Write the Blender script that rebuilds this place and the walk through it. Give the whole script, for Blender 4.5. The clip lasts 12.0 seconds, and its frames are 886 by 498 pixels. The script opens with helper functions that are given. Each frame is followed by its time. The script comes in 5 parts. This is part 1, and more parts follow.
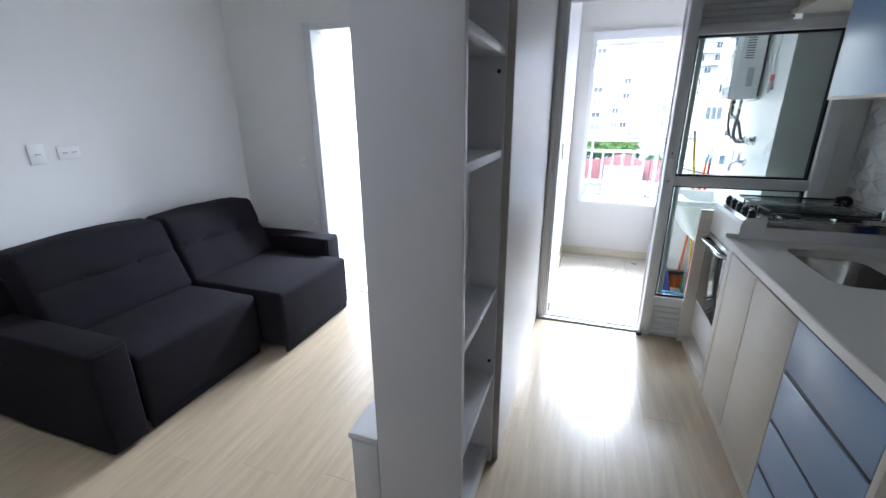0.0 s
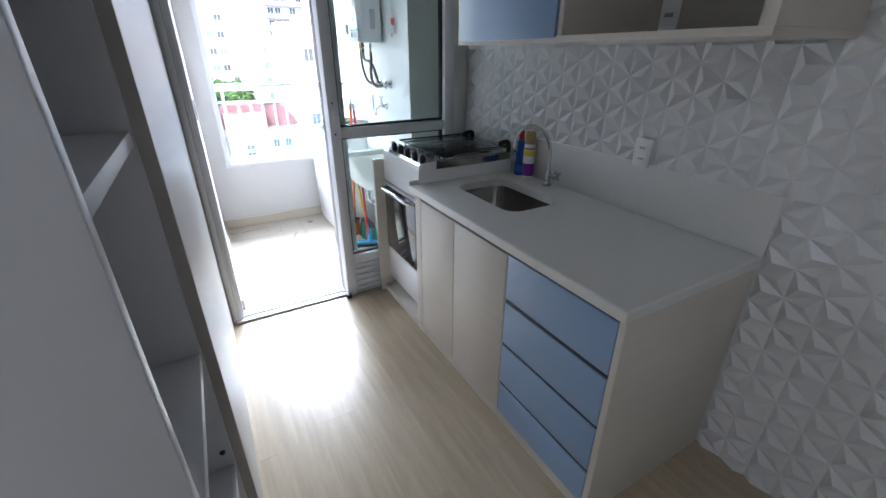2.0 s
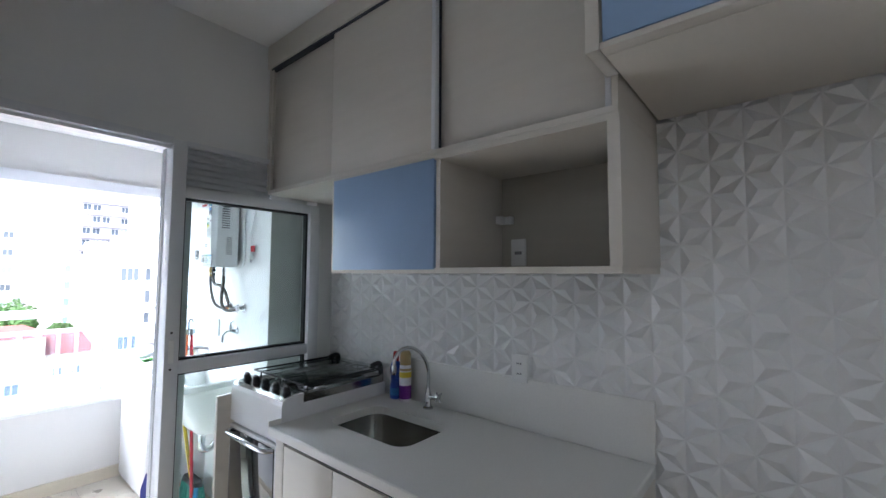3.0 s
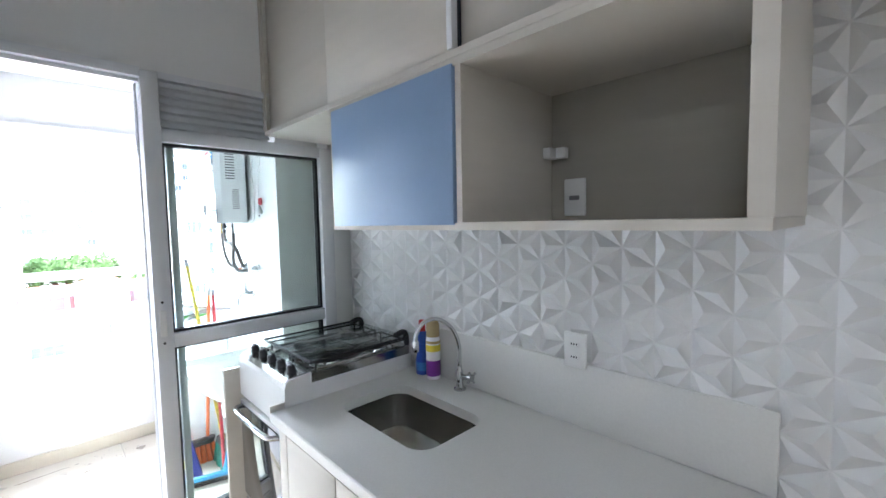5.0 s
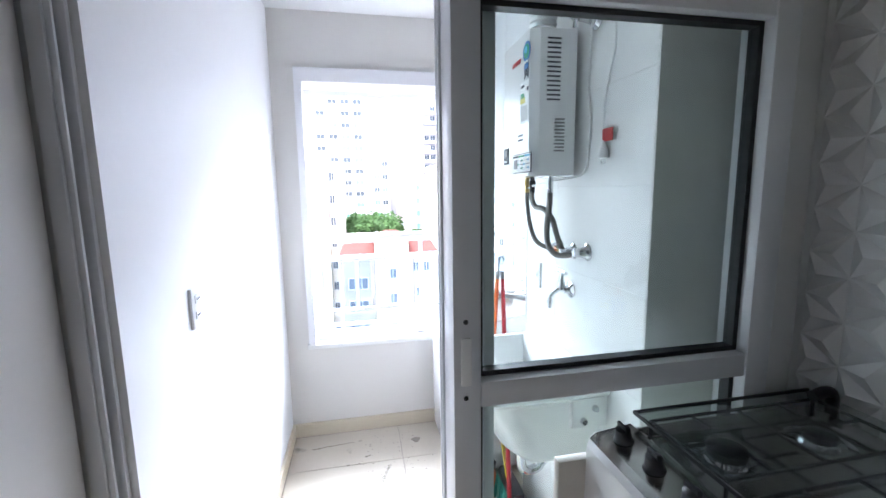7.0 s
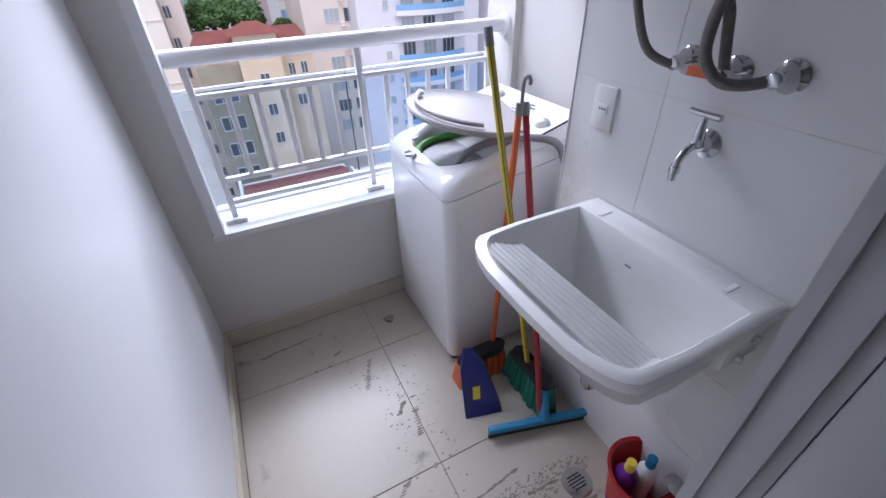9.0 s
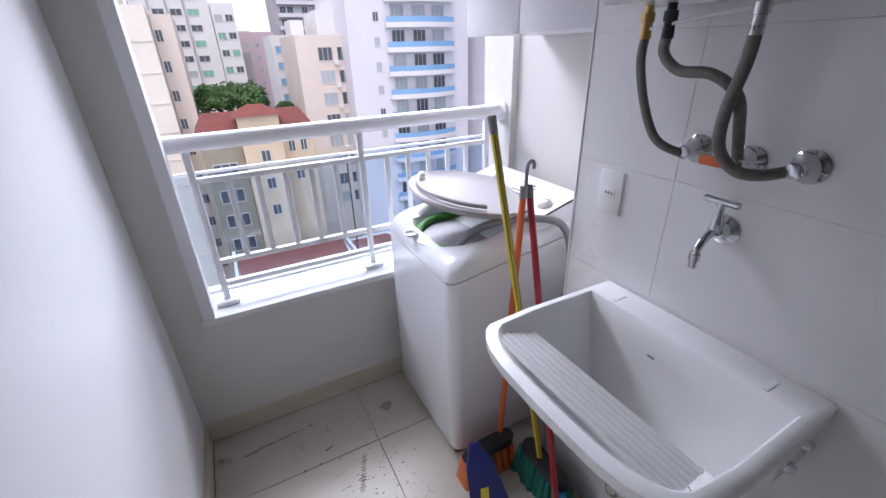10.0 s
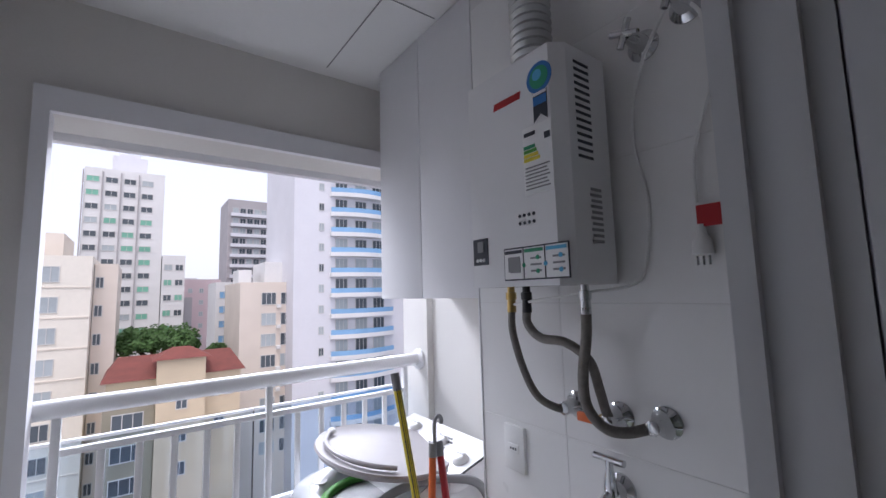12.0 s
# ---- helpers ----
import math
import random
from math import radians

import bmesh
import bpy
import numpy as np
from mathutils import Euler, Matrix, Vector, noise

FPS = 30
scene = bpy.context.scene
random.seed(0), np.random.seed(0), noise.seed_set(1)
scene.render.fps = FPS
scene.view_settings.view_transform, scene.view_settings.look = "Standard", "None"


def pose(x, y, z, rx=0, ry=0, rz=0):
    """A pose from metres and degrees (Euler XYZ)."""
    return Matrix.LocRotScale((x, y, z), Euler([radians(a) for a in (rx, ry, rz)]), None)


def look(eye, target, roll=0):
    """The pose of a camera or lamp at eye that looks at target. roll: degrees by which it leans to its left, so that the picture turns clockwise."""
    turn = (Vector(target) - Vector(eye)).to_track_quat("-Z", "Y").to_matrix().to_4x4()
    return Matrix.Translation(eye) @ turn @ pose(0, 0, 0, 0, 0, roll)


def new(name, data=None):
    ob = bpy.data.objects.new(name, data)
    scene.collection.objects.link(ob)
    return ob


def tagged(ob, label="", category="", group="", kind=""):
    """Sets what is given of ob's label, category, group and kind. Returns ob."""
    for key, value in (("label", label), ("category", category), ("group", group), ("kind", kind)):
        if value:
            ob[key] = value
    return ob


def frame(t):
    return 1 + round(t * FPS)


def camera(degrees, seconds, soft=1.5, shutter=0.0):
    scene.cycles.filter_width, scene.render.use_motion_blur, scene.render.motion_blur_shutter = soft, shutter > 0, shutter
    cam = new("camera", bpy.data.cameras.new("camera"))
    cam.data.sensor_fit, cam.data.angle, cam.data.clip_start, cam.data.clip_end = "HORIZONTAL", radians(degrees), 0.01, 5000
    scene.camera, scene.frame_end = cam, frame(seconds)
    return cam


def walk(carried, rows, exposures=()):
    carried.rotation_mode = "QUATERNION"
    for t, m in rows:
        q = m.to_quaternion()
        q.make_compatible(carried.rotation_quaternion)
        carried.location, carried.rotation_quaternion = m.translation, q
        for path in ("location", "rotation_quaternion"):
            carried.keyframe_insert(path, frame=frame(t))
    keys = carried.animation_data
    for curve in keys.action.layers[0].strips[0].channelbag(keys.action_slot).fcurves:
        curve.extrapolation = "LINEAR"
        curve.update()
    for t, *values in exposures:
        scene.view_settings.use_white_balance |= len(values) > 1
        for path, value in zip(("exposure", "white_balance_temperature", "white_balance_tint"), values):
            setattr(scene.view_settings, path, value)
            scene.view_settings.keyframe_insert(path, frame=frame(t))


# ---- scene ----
cam = camera(94.0, 12.0)
PATH = [
    (0, (-1.443, -3.034, 1.528), (-2.063, -1.237, 0.907), -0.3),
    (0.5, (-1.578, -2.845, 1.542), (-1.724, -0.953, 0.911), -0.3),
    (1, (-1.618, -2.79, 1.526), (-1.292, -0.927, 0.874), 0.1),
    (1.5, (-1.602, -2.656, 1.532), (-0.855, -1.025, 0.647), 0.3),
    (2, (-1.611, -2.537, 1.54), (-0.724, -0.96, 0.687), 0.0),
    (2.5, (-1.638, -2.403, 1.557), (-0.366, -0.91, 1.169), 0.3),
    (3, (-1.66, -2.341, 1.571), (-0.122, -1.068, 1.697), 0.3),
    (3.2, (-1.648, -2.342, 1.578), (-0.032, -1.231, 1.971), 0.3),
    (4.8, (-1.337, -2.168, 1.623), (0.223, -0.919, 1.555), -0.9),
    (5, (-1.280, -2.103, 1.602), (0.105, -0.666, 1.469), -1.1),
    (5.5, (-1.206, -1.803, 1.552), (-0.349, -0.015, 1.288), -0.9),
    (6, (-1.158, -1.515, 1.573), (-0.525, 0.358, 1.271), -0.8),
    (6.5, (-1.115, -1.192, 1.589), (-0.646, 0.729, 1.294), -0.8),
    (7, (-1.155, -0.882, 1.567), (-0.767, 1.06, 1.289), -0.8),
    (7.2, (-1.199, -0.743, 1.562), (-0.809, 1.2, 1.291), -0.5),
    (8.8, (-1.281, -0.021, 1.536), (-0.603, 1.56, 0.516), -1.6),
    (9, (-1.28, 0.02, 1.536), (-0.568, 1.492, 0.383), -1.9),
    (9.5, (-1.281, 0.079, 1.542), (-0.559, 1.531, 0.371), -1.9),
    (10, (-1.276, 0.104, 1.548), (-0.452, 1.706, 0.679), -1.7),
    (10.5, (-1.261, 0.106, 1.568), (-0.328, 1.796, 1.045), -1.7),
    (11, (-1.247, 0.089, 1.586), (-0.207, 1.788, 1.409), -1.5),
    (11.5, (-1.241, 0.065, 1.601), (-0.139, 1.733, 1.668), -1.5),
    (12, (-1.209, 0.017, 1.607), (-0.032, 1.62, 1.818), -1.5),
]
EXPOSURES = [(0, 2.45, 5800, 11), (1.5, 2.2, 5800, 12), (2.0, 2.4, 5800, 12), (3.2, 2.7, 5850, 12), (5.2, 3.6, 5850, 11), (6.5, 2.65, 5900, 13), (7.2, 2.25, 5900, 14), (9, 0.25, 5900, 21), (9.7, 0.22, 6000, 21), (10.5, 0.45, 6200, 19), (12, 0.1, 6200, 18)]
SKY, SUN = 0.15, 1.5
SKY_LAMP, LIVING_SKY, HALL_LAMP, LIVING_LAMP = 320, 175, 0.9, 1.8
walk(cam, [(t, look(e, g, r)) for t, e, g, r in PATH], EXPOSURES)

# ---- world and light ----
world = bpy.data.worlds.new("overcast")
scene.world = world
world.use_nodes = True
wn = world.node_tree.nodes
sky = wn.new("ShaderNodeTexSky")
sky.sky_type, sky.sun_disc = "NISHITA", False
sky.sun_elevation, sky.sun_rotation = radians(52), radians(200)
sky.air_density, sky.dust_density, sky.ozone_density = 1.0, 6.0, 0.6
wn["Background"].inputs[1].default_value = SKY
cloud = wn.new("ShaderNodeMix")
cloud.data_type = "RGBA"
cloud.inputs[0].default_value = 0.75
cloud.inputs[7].default_value = (7.6, 7.9, 8.6, 1)
world.node_tree.links.new(sky.outputs[0], cloud.inputs[6])
world.node_tree.links.new(cloud.outputs[2], wn["Background"].inputs[0])
sun = new("sun", bpy.data.lights.new("sun", "SUN"))
sun.data.energy, sun.data.angle, sun.data.color = SUN, radians(25), (1.0, 0.96, 0.9)
sun.matrix_world = look((-10, 25, 45), (0, 40, 0))


def area(name, eye, target, w, h, watts, color):
    a = new(name, bpy.data.lights.new(name, "AREA"))
    a.data.shape, a.data.size, a.data.size_y, a.data.energy, a.data.color = "RECTANGLE", w, h, watts, color
    a.matrix_world = look(eye, target)


# the open sky above the two balcony openings, and the ceiling lamps of the rooms
area("sky_light", (0.30, 4.1, 3.68), (-1.1, -0.3, 1.0), 2.8, 1.3, SKY_LAMP, (0.90, 0.95, 1.0))
area("sky_light", (-2.5, 3.7, 3.7), (-3.6, -0.8, 1.2), 3.0, 1.2, LIVING_SKY, (0.90, 0.95, 1.0))
area("hall_lamp", (-2.3, -3.9, 2.87), (-2.3, -3.85, 0), 0.5, 0.5, HALL_LAMP, (0.97, 0.98, 1.0))
area("living_lamp", (-3.4, -2.7, 2.87), (-3.4, -2.65, 0), 0.5, 0.5, LIVING_LAMP, (0.95, 0.98, 1.0))


# ---- materials ----
def mat(name, color, rough=0.5, metal=0.0, var=0.06, scale=6.0, bump=0.0, bscale=60.0, stretch=(1, 1, 1), spec=0.5, coat=0.0, rand=0.0, stain=None):
    m = bpy.data.materials.new(name)
    m.use_nodes = True
    n, l = m.node_tree.nodes, m.node_tree.links
    b = n["Principled BSDF"]
    b.inputs["Roughness"].default_value, b.inputs["Metallic"].default_value = rough, metal
    b.inputs["Specular IOR Level"].default_value, b.inputs["Coat Weight"].default_value = spec, coat
    tc, mp = n.new("ShaderNodeTexCoord"), n.new("ShaderNodeMapping")
    mp.inputs["Scale"].default_value = stretch
    l.new(tc.outputs["Object"], mp.inputs[0])
    a, f = n.new("ShaderNodeTexNoise"), n.new("ShaderNodeTexNoise")
    a.inputs["Scale"].default_value, a.inputs["Detail"].default_value = scale, 5
    f.inputs["Scale"].default_value, f.inputs["Detail"].default_value = bscale, 3
    l.new(mp.outputs[0], a.inputs[0]), l.new(mp.outputs[0], f.inputs[0])
    mix = n.new("ShaderNodeMath")
    mix.operation = "MULTIPLY_ADD"
    l.new(f.outputs[0], mix.inputs[0])
    mix.inputs[1].default_value = 0.35
    l.new(a.outputs[0], mix.inputs[2])
    fac = mix.outputs[0]
    if rand:
        oi, ma = n.new("ShaderNodeObjectInfo"), n.new("ShaderNodeMath")
        ma.operation = "MULTIPLY_ADD"
        l.new(oi.outputs["Random"], ma.inputs[0])
        ma.inputs[1].default_value = rand
        l.new(fac, ma.inputs[2])
        fac = ma.outputs[0]
    r = n.new("ShaderNodeValToRGB")
    lo, hi = [c * (1 - var) for c in color], [min(1, c * (1 + var)) for c in color]
    r.color_ramp.elements[0].position, r.color_ramp.elements[1].position = 0.35, 1.0
    r.color_ramp.elements[0].color, r.color_ramp.elements[1].color = (*lo, 1), (*hi, 1)
    l.new(fac, r.inputs[0])
    out = r.outputs[0]
    if stain:
        s, sr, mx = n.new("ShaderNodeTexNoise"), n.new("ShaderNodeValToRGB"), n.new("ShaderNodeMix")
        s.inputs["Scale"].default_value, s.inputs["Detail"].default_value = stain[1], 8
        l.new(tc.outputs["Object"], s.inputs[0])
        sr.color_ramp.elements[0].position, sr.color_ramp.elements[1].position = stain[2], stain[2] + 0.08
        l.new(s.outputs[0], sr.inputs[0])
        mx.data_type = "RGBA"
        l.new(sr.outputs[0], mx.inputs[0])
        l.new(out, mx.inputs[6])
        mx.inputs[7].default_value = (*stain[0], 1)
        out = mx.outputs[2]
    l.new(out, b.inputs["Base Color"])
    rr = n.new("ShaderNodeMath")
    rr.operation = "MULTIPLY_ADD"
    l.new(a.outputs[0], rr.inputs[0])
    rr.inputs[1].default_value, rr.inputs[2].default_value = 0.16 * rough, rough * 0.92
    l.new(rr.outputs[0], b.inputs["Roughness"])
    if bump:
        bp = n.new("ShaderNodeBump")
        bp.inputs["Strength"].default_value, bp.inputs["Distance"].default_value = bump, 0.002
        l.new(f.outputs[0], bp.inputs["Height"])
        l.new(bp.outputs[0], b.inputs["Normal"])
    return m


def glass_mat(name, color=(0.95, 0.98, 0.97), rough=0.0):
    m = bpy.data.materials.new(name)
    m.use_nodes = True
    n, l = m.node_tree.nodes, m.node_tree.links
    t, g, fr, mx = n.new("ShaderNodeBsdfTransparent"), n.new("ShaderNodeBsdfGlossy"), n.new("ShaderNodeLayerWeight"), n.new("ShaderNodeMixShader")
    pw = n.new("ShaderNodeMath")
    pw.operation = "POWER"
    pw.inputs[1].default_value = 4.0
    md = n.new("ShaderNodeMath")
    md.operation = "MULTIPLY_ADD"
    md.inputs[1].default_value, md.inputs[2].default_value = 0.5, 0.03
    t.inputs[0].default_value = (*color, 1)
    g.inputs["Roughness"].default_value = rough
    fr.inputs[0].default_value = 0.5
    l.new(fr.outputs["Facing"], pw.inputs[0]), l.new(pw.outputs[0], md.inputs[0])
    l.new(md.outputs[0], mx.inputs[0]), l.new(t.outputs[0], mx.inputs[1]), l.new(g.outputs[0], mx.inputs[2])
    l.new(mx.outputs[0], n["Material Output"].inputs[0])
    return m


M = {
    "wall": mat("wall_paint", (0.74, 0.74, 0.73), 0.6, var=0.025, scale=2.5, bump=0.12, bscale=90),
    "wallb": mat("balcony_paint", (0.66, 0.64, 0.61), 0.75, var=0.04, scale=2.0, bump=0.25, bscale=140),
    "wallw": mat("gloss_white_paint", (0.80, 0.80, 0.81), 0.42, var=0.02, scale=1.5, bump=0.15, bscale=30),
    "ceil": mat("ceiling_paint", (0.80, 0.80, 0.79), 0.8, var=0.03, scale=2.0, bump=0.1),
    "plank": mat("light_laminate", (0.43, 0.35, 0.245), 0.31, var=0.2, scale=3.0, stretch=(9, 0.7, 1), bscale=30, bump=0.05, rand=0.08, coat=0.1),
    "joint": mat("laminate_joint", (0.42, 0.355, 0.26), 0.6),
    "ftile": mat("cream_floor_tile", (0.51, 0.46, 0.385), 0.35, var=0.07, scale=3.0, rand=0.1, bscale=40, bump=0.04, stain=((0.17, 0.15, 0.12), 4.2, 0.66)),
    "mud": mat("dried_mud", (0.25, 0.225, 0.185), 0.9, var=0.35, scale=30),
    "grout": mat("grout", (0.30, 0.27, 0.23), 0.9, var=0.2),
    "wtile": mat("white_wall_tile", (0.76, 0.755, 0.75), 0.28, var=0.02, scale=2.0, rand=0.05),
    "wgrout": mat("pale_grout", (0.70, 0.69, 0.68), 0.9),
    "skirt": mat("cream_skirting", (0.56, 0.50, 0.39), 0.45, var=0.06),
    "alu": mat("white_aluminium", (0.66, 0.67, 0.69), 0.32, var=0.02, spec=0.6),
    "gasket": mat("black_rubber", (0.012, 0.013, 0.015), 0.5),
    "panel3d": mat("white_relief_panel", (0.70, 0.695, 0.69), 0.3, var=0.02, scale=4, rand=0.03),
    "beige": mat("beige_melamine", (0.62, 0.58, 0.52), 0.40, var=0.04, scale=3, stretch=(1, 1, 8), bump=0.06, bscale=50),
    "taupe": mat("taupe_edge_band", (0.45, 0.42, 0.39), 0.5, var=0.05),
    # beige darkened for the niche's shade, also on the sink carcass
    "beiged": mat("shaded_beige_melamine", (0.42, 0.395, 0.34), 0.5, var=0.05, scale=3, stretch=(1, 1, 8), bump=0.08),
    "blue": mat("blue_lacquer", (0.28, 0.40, 0.60), 0.3, var=0.03, scale=5),
    "pale": mat("pale_grey_laminate", (0.62, 0.60, 0.57), 0.42, var=0.03, scale=1.5),
    "whitel": mat("white_laminate", (0.74, 0.74, 0.76), 0.4, var=0.02),
    "greyl": mat("grey_white_panel", (0.60, 0.60, 0.63), 0.42, var=0.03, scale=2),
    "quartz": mat("white_quartz", (0.70, 0.69, 0.665), 0.3, var=0.04, scale=150, bscale=400),
    "enamel": mat("white_enamel", (0.80, 0.80, 0.81), 0.18, var=0.015, coat=0.3),
    "plastic": mat("white_plastic", (0.78, 0.78, 0.77), 0.35, var=0.02),
    "ceramic": mat("white_polymer", (0.82, 0.82, 0.81), 0.22, var=0.03, scale=9),
    "steel": mat("brushed_steel", (0.50, 0.485, 0.46), 0.17, 1.0, var=0.08, scale=3, stretch=(14, 1, 1), bump=0.05),
    "chrome": mat("chrome", (0.58, 0.59, 0.60), 0.08, 1.0, var=0.03),
    "black": mat("black_plastic", (0.016, 0.016, 0.018), 0.35),
    "blackgl": mat("black_oven_glass", (0.012, 0.012, 0.014), 0.06, coat=0.4),
    "fabric": mat("charcoal_suede", (0.0125, 0.011, 0.0145), 0.95, var=0.28, scale=9, bump=0.5, bscale=320, spec=0.15),
    "drum": mat("steel_drum", (0.30, 0.30, 0.31), 0.35, 0.6, var=0.15, scale=40),
    "hose": mat("grey_hose", (0.23, 0.23, 0.24), 0.5, var=0.1),
    "braid": mat("braided_hose", (0.17, 0.155, 0.14), 0.45, 0.35, var=0.25, scale=80, bump=0.6, bscale=500),
    "flex": mat("foil_duct", (0.55, 0.56, 0.56), 0.35, 0.9, var=0.1),
    "lid": mat("smoky_lid", (0.34, 0.32, 0.325), 0.38, var=0.06),
    "green": mat("green_plastic", (0.08, 0.32, 0.05), 0.4),
    "dgreen": mat("teal_bristles", (0.01, 0.15, 0.11), 0.8, var=0.25, scale=60),
    "yellow": mat("yellow_handle", (0.62, 0.47, 0.02), 0.4),
    "orange": mat("orange_handle", (0.62, 0.12, 0.02), 0.4),
    "red": mat("red_handle", (0.33, 0.015, 0.025), 0.35),
    "redtag": mat("red_tag", (0.42, 0.015, 0.02), 0.5),
    "bluepl": mat("blue_squeegee", (0.02, 0.23, 0.45), 0.35),
    "navy": mat("navy_dustpan", (0.025, 0.03, 0.17), 0.35),
    "bblue": mat("blue_bottle", (0.01, 0.06, 0.36), 0.3),
    "purple": mat("purple_label", (0.16, 0.02, 0.26), 0.4),
    "gold": mat("tan_cap", (0.42, 0.32, 0.14), 0.4),
    "white": mat("white_print", (0.82, 0.82, 0.82), 0.5, var=0.01),
    "ink": mat("dark_print", (0.03, 0.035, 0.05), 0.5),
    "tgreen": mat("green_print", (0.03, 0.30, 0.16), 0.5),
    "tblue": mat("blue_print", (0.03, 0.16, 0.45), 0.5),
    "sky_p": mat("light_blue_print", (0.10, 0.42, 0.66), 0.5),
    "ylw": mat("yellow_print", (0.75, 0.62, 0.05), 0.5),
    "brass": mat("brass", (0.55, 0.38, 0.14), 0.3, 1.0),
    "glass": glass_mat("clear_glass", (0.90, 0.95, 0.93)),
    "lidglass": glass_mat("stove_lid_glass", (0.86, 0.89, 0.89)),
    "guard": glass_mat("blue_guard_glass", (0.78, 0.87, 0.96)),
    "marble": mat("pale_stone_sill", (0.72, 0.72, 0.71), 0.25, var=0.04),
}


# ---- mesh helpers ----
ORG = {}


def obj_from(name, bm, material, smooth):
    me = bpy.data.meshes.new(name)
    bm.to_mesh(me)
    bm.free()
    me.materials.append(material)
    if smooth:
        me.shade_smooth()
        me.set_sharp_from_angle(angle=radians(40))
    return new(name, me)


def part(name, bm, material, parent, label="", smooth=True):
    o = ORG[parent.name]
    bm.transform(Matrix.Translation(-o))
    ob = obj_from(name, bm, material, smooth)
    ob.parent = parent
    ORG[ob.name] = o
    return tagged(ob, label) if label else ob


def thing(name, base, label, category, group=""):
    ob = new(name)
    ob.location = base
    ORG[ob.name] = Vector(base)
    return tagged(ob, label, category, group)


def solid(name, bm, material, base, label, category, kind="", smooth=True, group=""):
    bm.transform(Matrix.Translation(-Vector(base)))
    ob = obj_from(name, bm, material, smooth)
    ob.location = base
    ORG[ob.name] = Vector(base)
    return tagged(ob, label, category, group, kind)


def structure(name, bm, material, label="", category=""):
    ob = obj_from(name, bm, material, False)
    ORG[ob.name] = Vector((0, 0, 0))
    return tagged(ob, label, category, kind="structure")


def box(bm, x0, x1, y0, y1, z0, z1, bev=0.0, seg=2):
    xs, ys, zs = sorted((x0, x1)), sorted((y0, y1)), sorted((z0, z1))
    v = [bm.verts.new((x, y, z)) for z in zs for y in ys for x in xs]
    fs = [bm.faces.new([v[i] for i in q]) for q in ((0, 2, 3, 1), (4, 5, 7, 6), (0, 1, 5, 4), (2, 6, 7, 3), (0, 4, 6, 2), (1, 3, 7, 5))]
    if bev:
        es = list({e for f in fs for e in f.edges})
        bmesh.ops.bevel(bm, geom=es, offset=bev, segments=seg, affect="EDGES", profile=0.5, clamp_overlap=True)
    return bm


def B(x0, x1, y0, y1, z0, z1, bev=0.0, seg=2):
    return box(bmesh.new(), x0, x1, y0, y1, z0, z1, bev, seg)


def boxes(*rows, bev=0.0):
    bm = bmesh.new()
    for r in rows:
        box(bm, *r, bev=bev)
    return bm


def ring_frame(d, n):
    d = d.normalized()
    a = n - d * n.dot(d)
    if a.length < 1e-5:
        a = d.orthogonal()
    a.normalize()
    return a, d.cross(a)


def tube(pts, r, seg=10, bm=None, caps=True):
    """A round bar swept along points; r may be a list."""
    bm = bm or bmesh.new()
    pts = [Vector(p) for p in pts]
    rs = r if isinstance(r, (list, tuple)) else [r] * len(pts)
    n, rings = Vector((0.13, 0.21, 0.97)), []
    for i, p in enumerate(pts):
        d = pts[min(i + 1, len(pts) - 1)] - pts[max(i - 1, 0)]
        a, b = ring_frame(d, n)
        n = a
        rings.append([bm.verts.new(p + (a * math.cos(k * math.tau / seg) + b * math.sin(k * math.tau / seg)) * rs[i]) for k in range(seg)])
    for u, w in zip(rings, rings[1:]):
        for k in range(seg):
            bm.faces.new((u[k], u[(k + 1) % seg], w[(k + 1) % seg], w[k]))
    if caps:
        bm.faces.new(rings[0][::-1]), bm.faces.new(rings[-1])
    return bm


def smooth_path(pts, n=8):
    """A rounded line through the points."""
    p = [Vector(q) for q in pts]
    p = [2 * p[0] - p[1]] + p + [2 * p[-1] - p[-2]]
    out = []
    for i in range(1, len(p) - 2):
        for k in range(n):
            t = k / n
            a, b, c, d = p[i - 1], p[i], p[i + 1], p[i + 2]
            out.append(0.5 * (2 * b + (c - a) * t + (2 * a - 5 * b + 4 * c - d) * t * t + (3 * b - a - 3 * c + d) * t ** 3))
    return out + [p[-2]]


def lathe(axis0, axis, profile, seg=20):
    """profile: (distance along the axis, radius)."""
    a0, ax = Vector(axis0), Vector(axis).normalized()
    a, b = ring_frame(ax, Vector((0.13, 0.21, 0.97)))
    bm = bmesh.new()
    rings = [[bm.verts.new(a0 + ax * h + (a * math.cos(k * math.tau / seg) + b * math.sin(k * math.tau / seg)) * max(r, 1e-4)) for k in range(seg)] for h, r in profile]
    for u, w in zip(rings, rings[1:]):
        for k in range(seg):
            bm.faces.new((u[k], u[(k + 1) % seg], w[(k + 1) % seg], w[k]))
    bm.faces.new(rings[0][::-1]), bm.faces.new(rings[-1])
    bmesh.ops.recalc_face_normals(bm, faces=bm.faces)
    return bm


def loft(rings, bm=None, close=True):
    bm = bm or bmesh.new()
    rs = [[bm.verts.new(p) for p in ring] for ring in rings]
    for u, w in zip(rs, rs[1:]):
        m = len(u)
        for k in range(m):
            bm.faces.new((u[k], u[(k + 1) % m], w[(k + 1) % m], w[k]))
    if close:
        bm.faces.new(rs[0][::-1]), bm.faces.new(rs[-1])
    bmesh.ops.recalc_face_normals(bm, faces=bm.faces)
    return bm


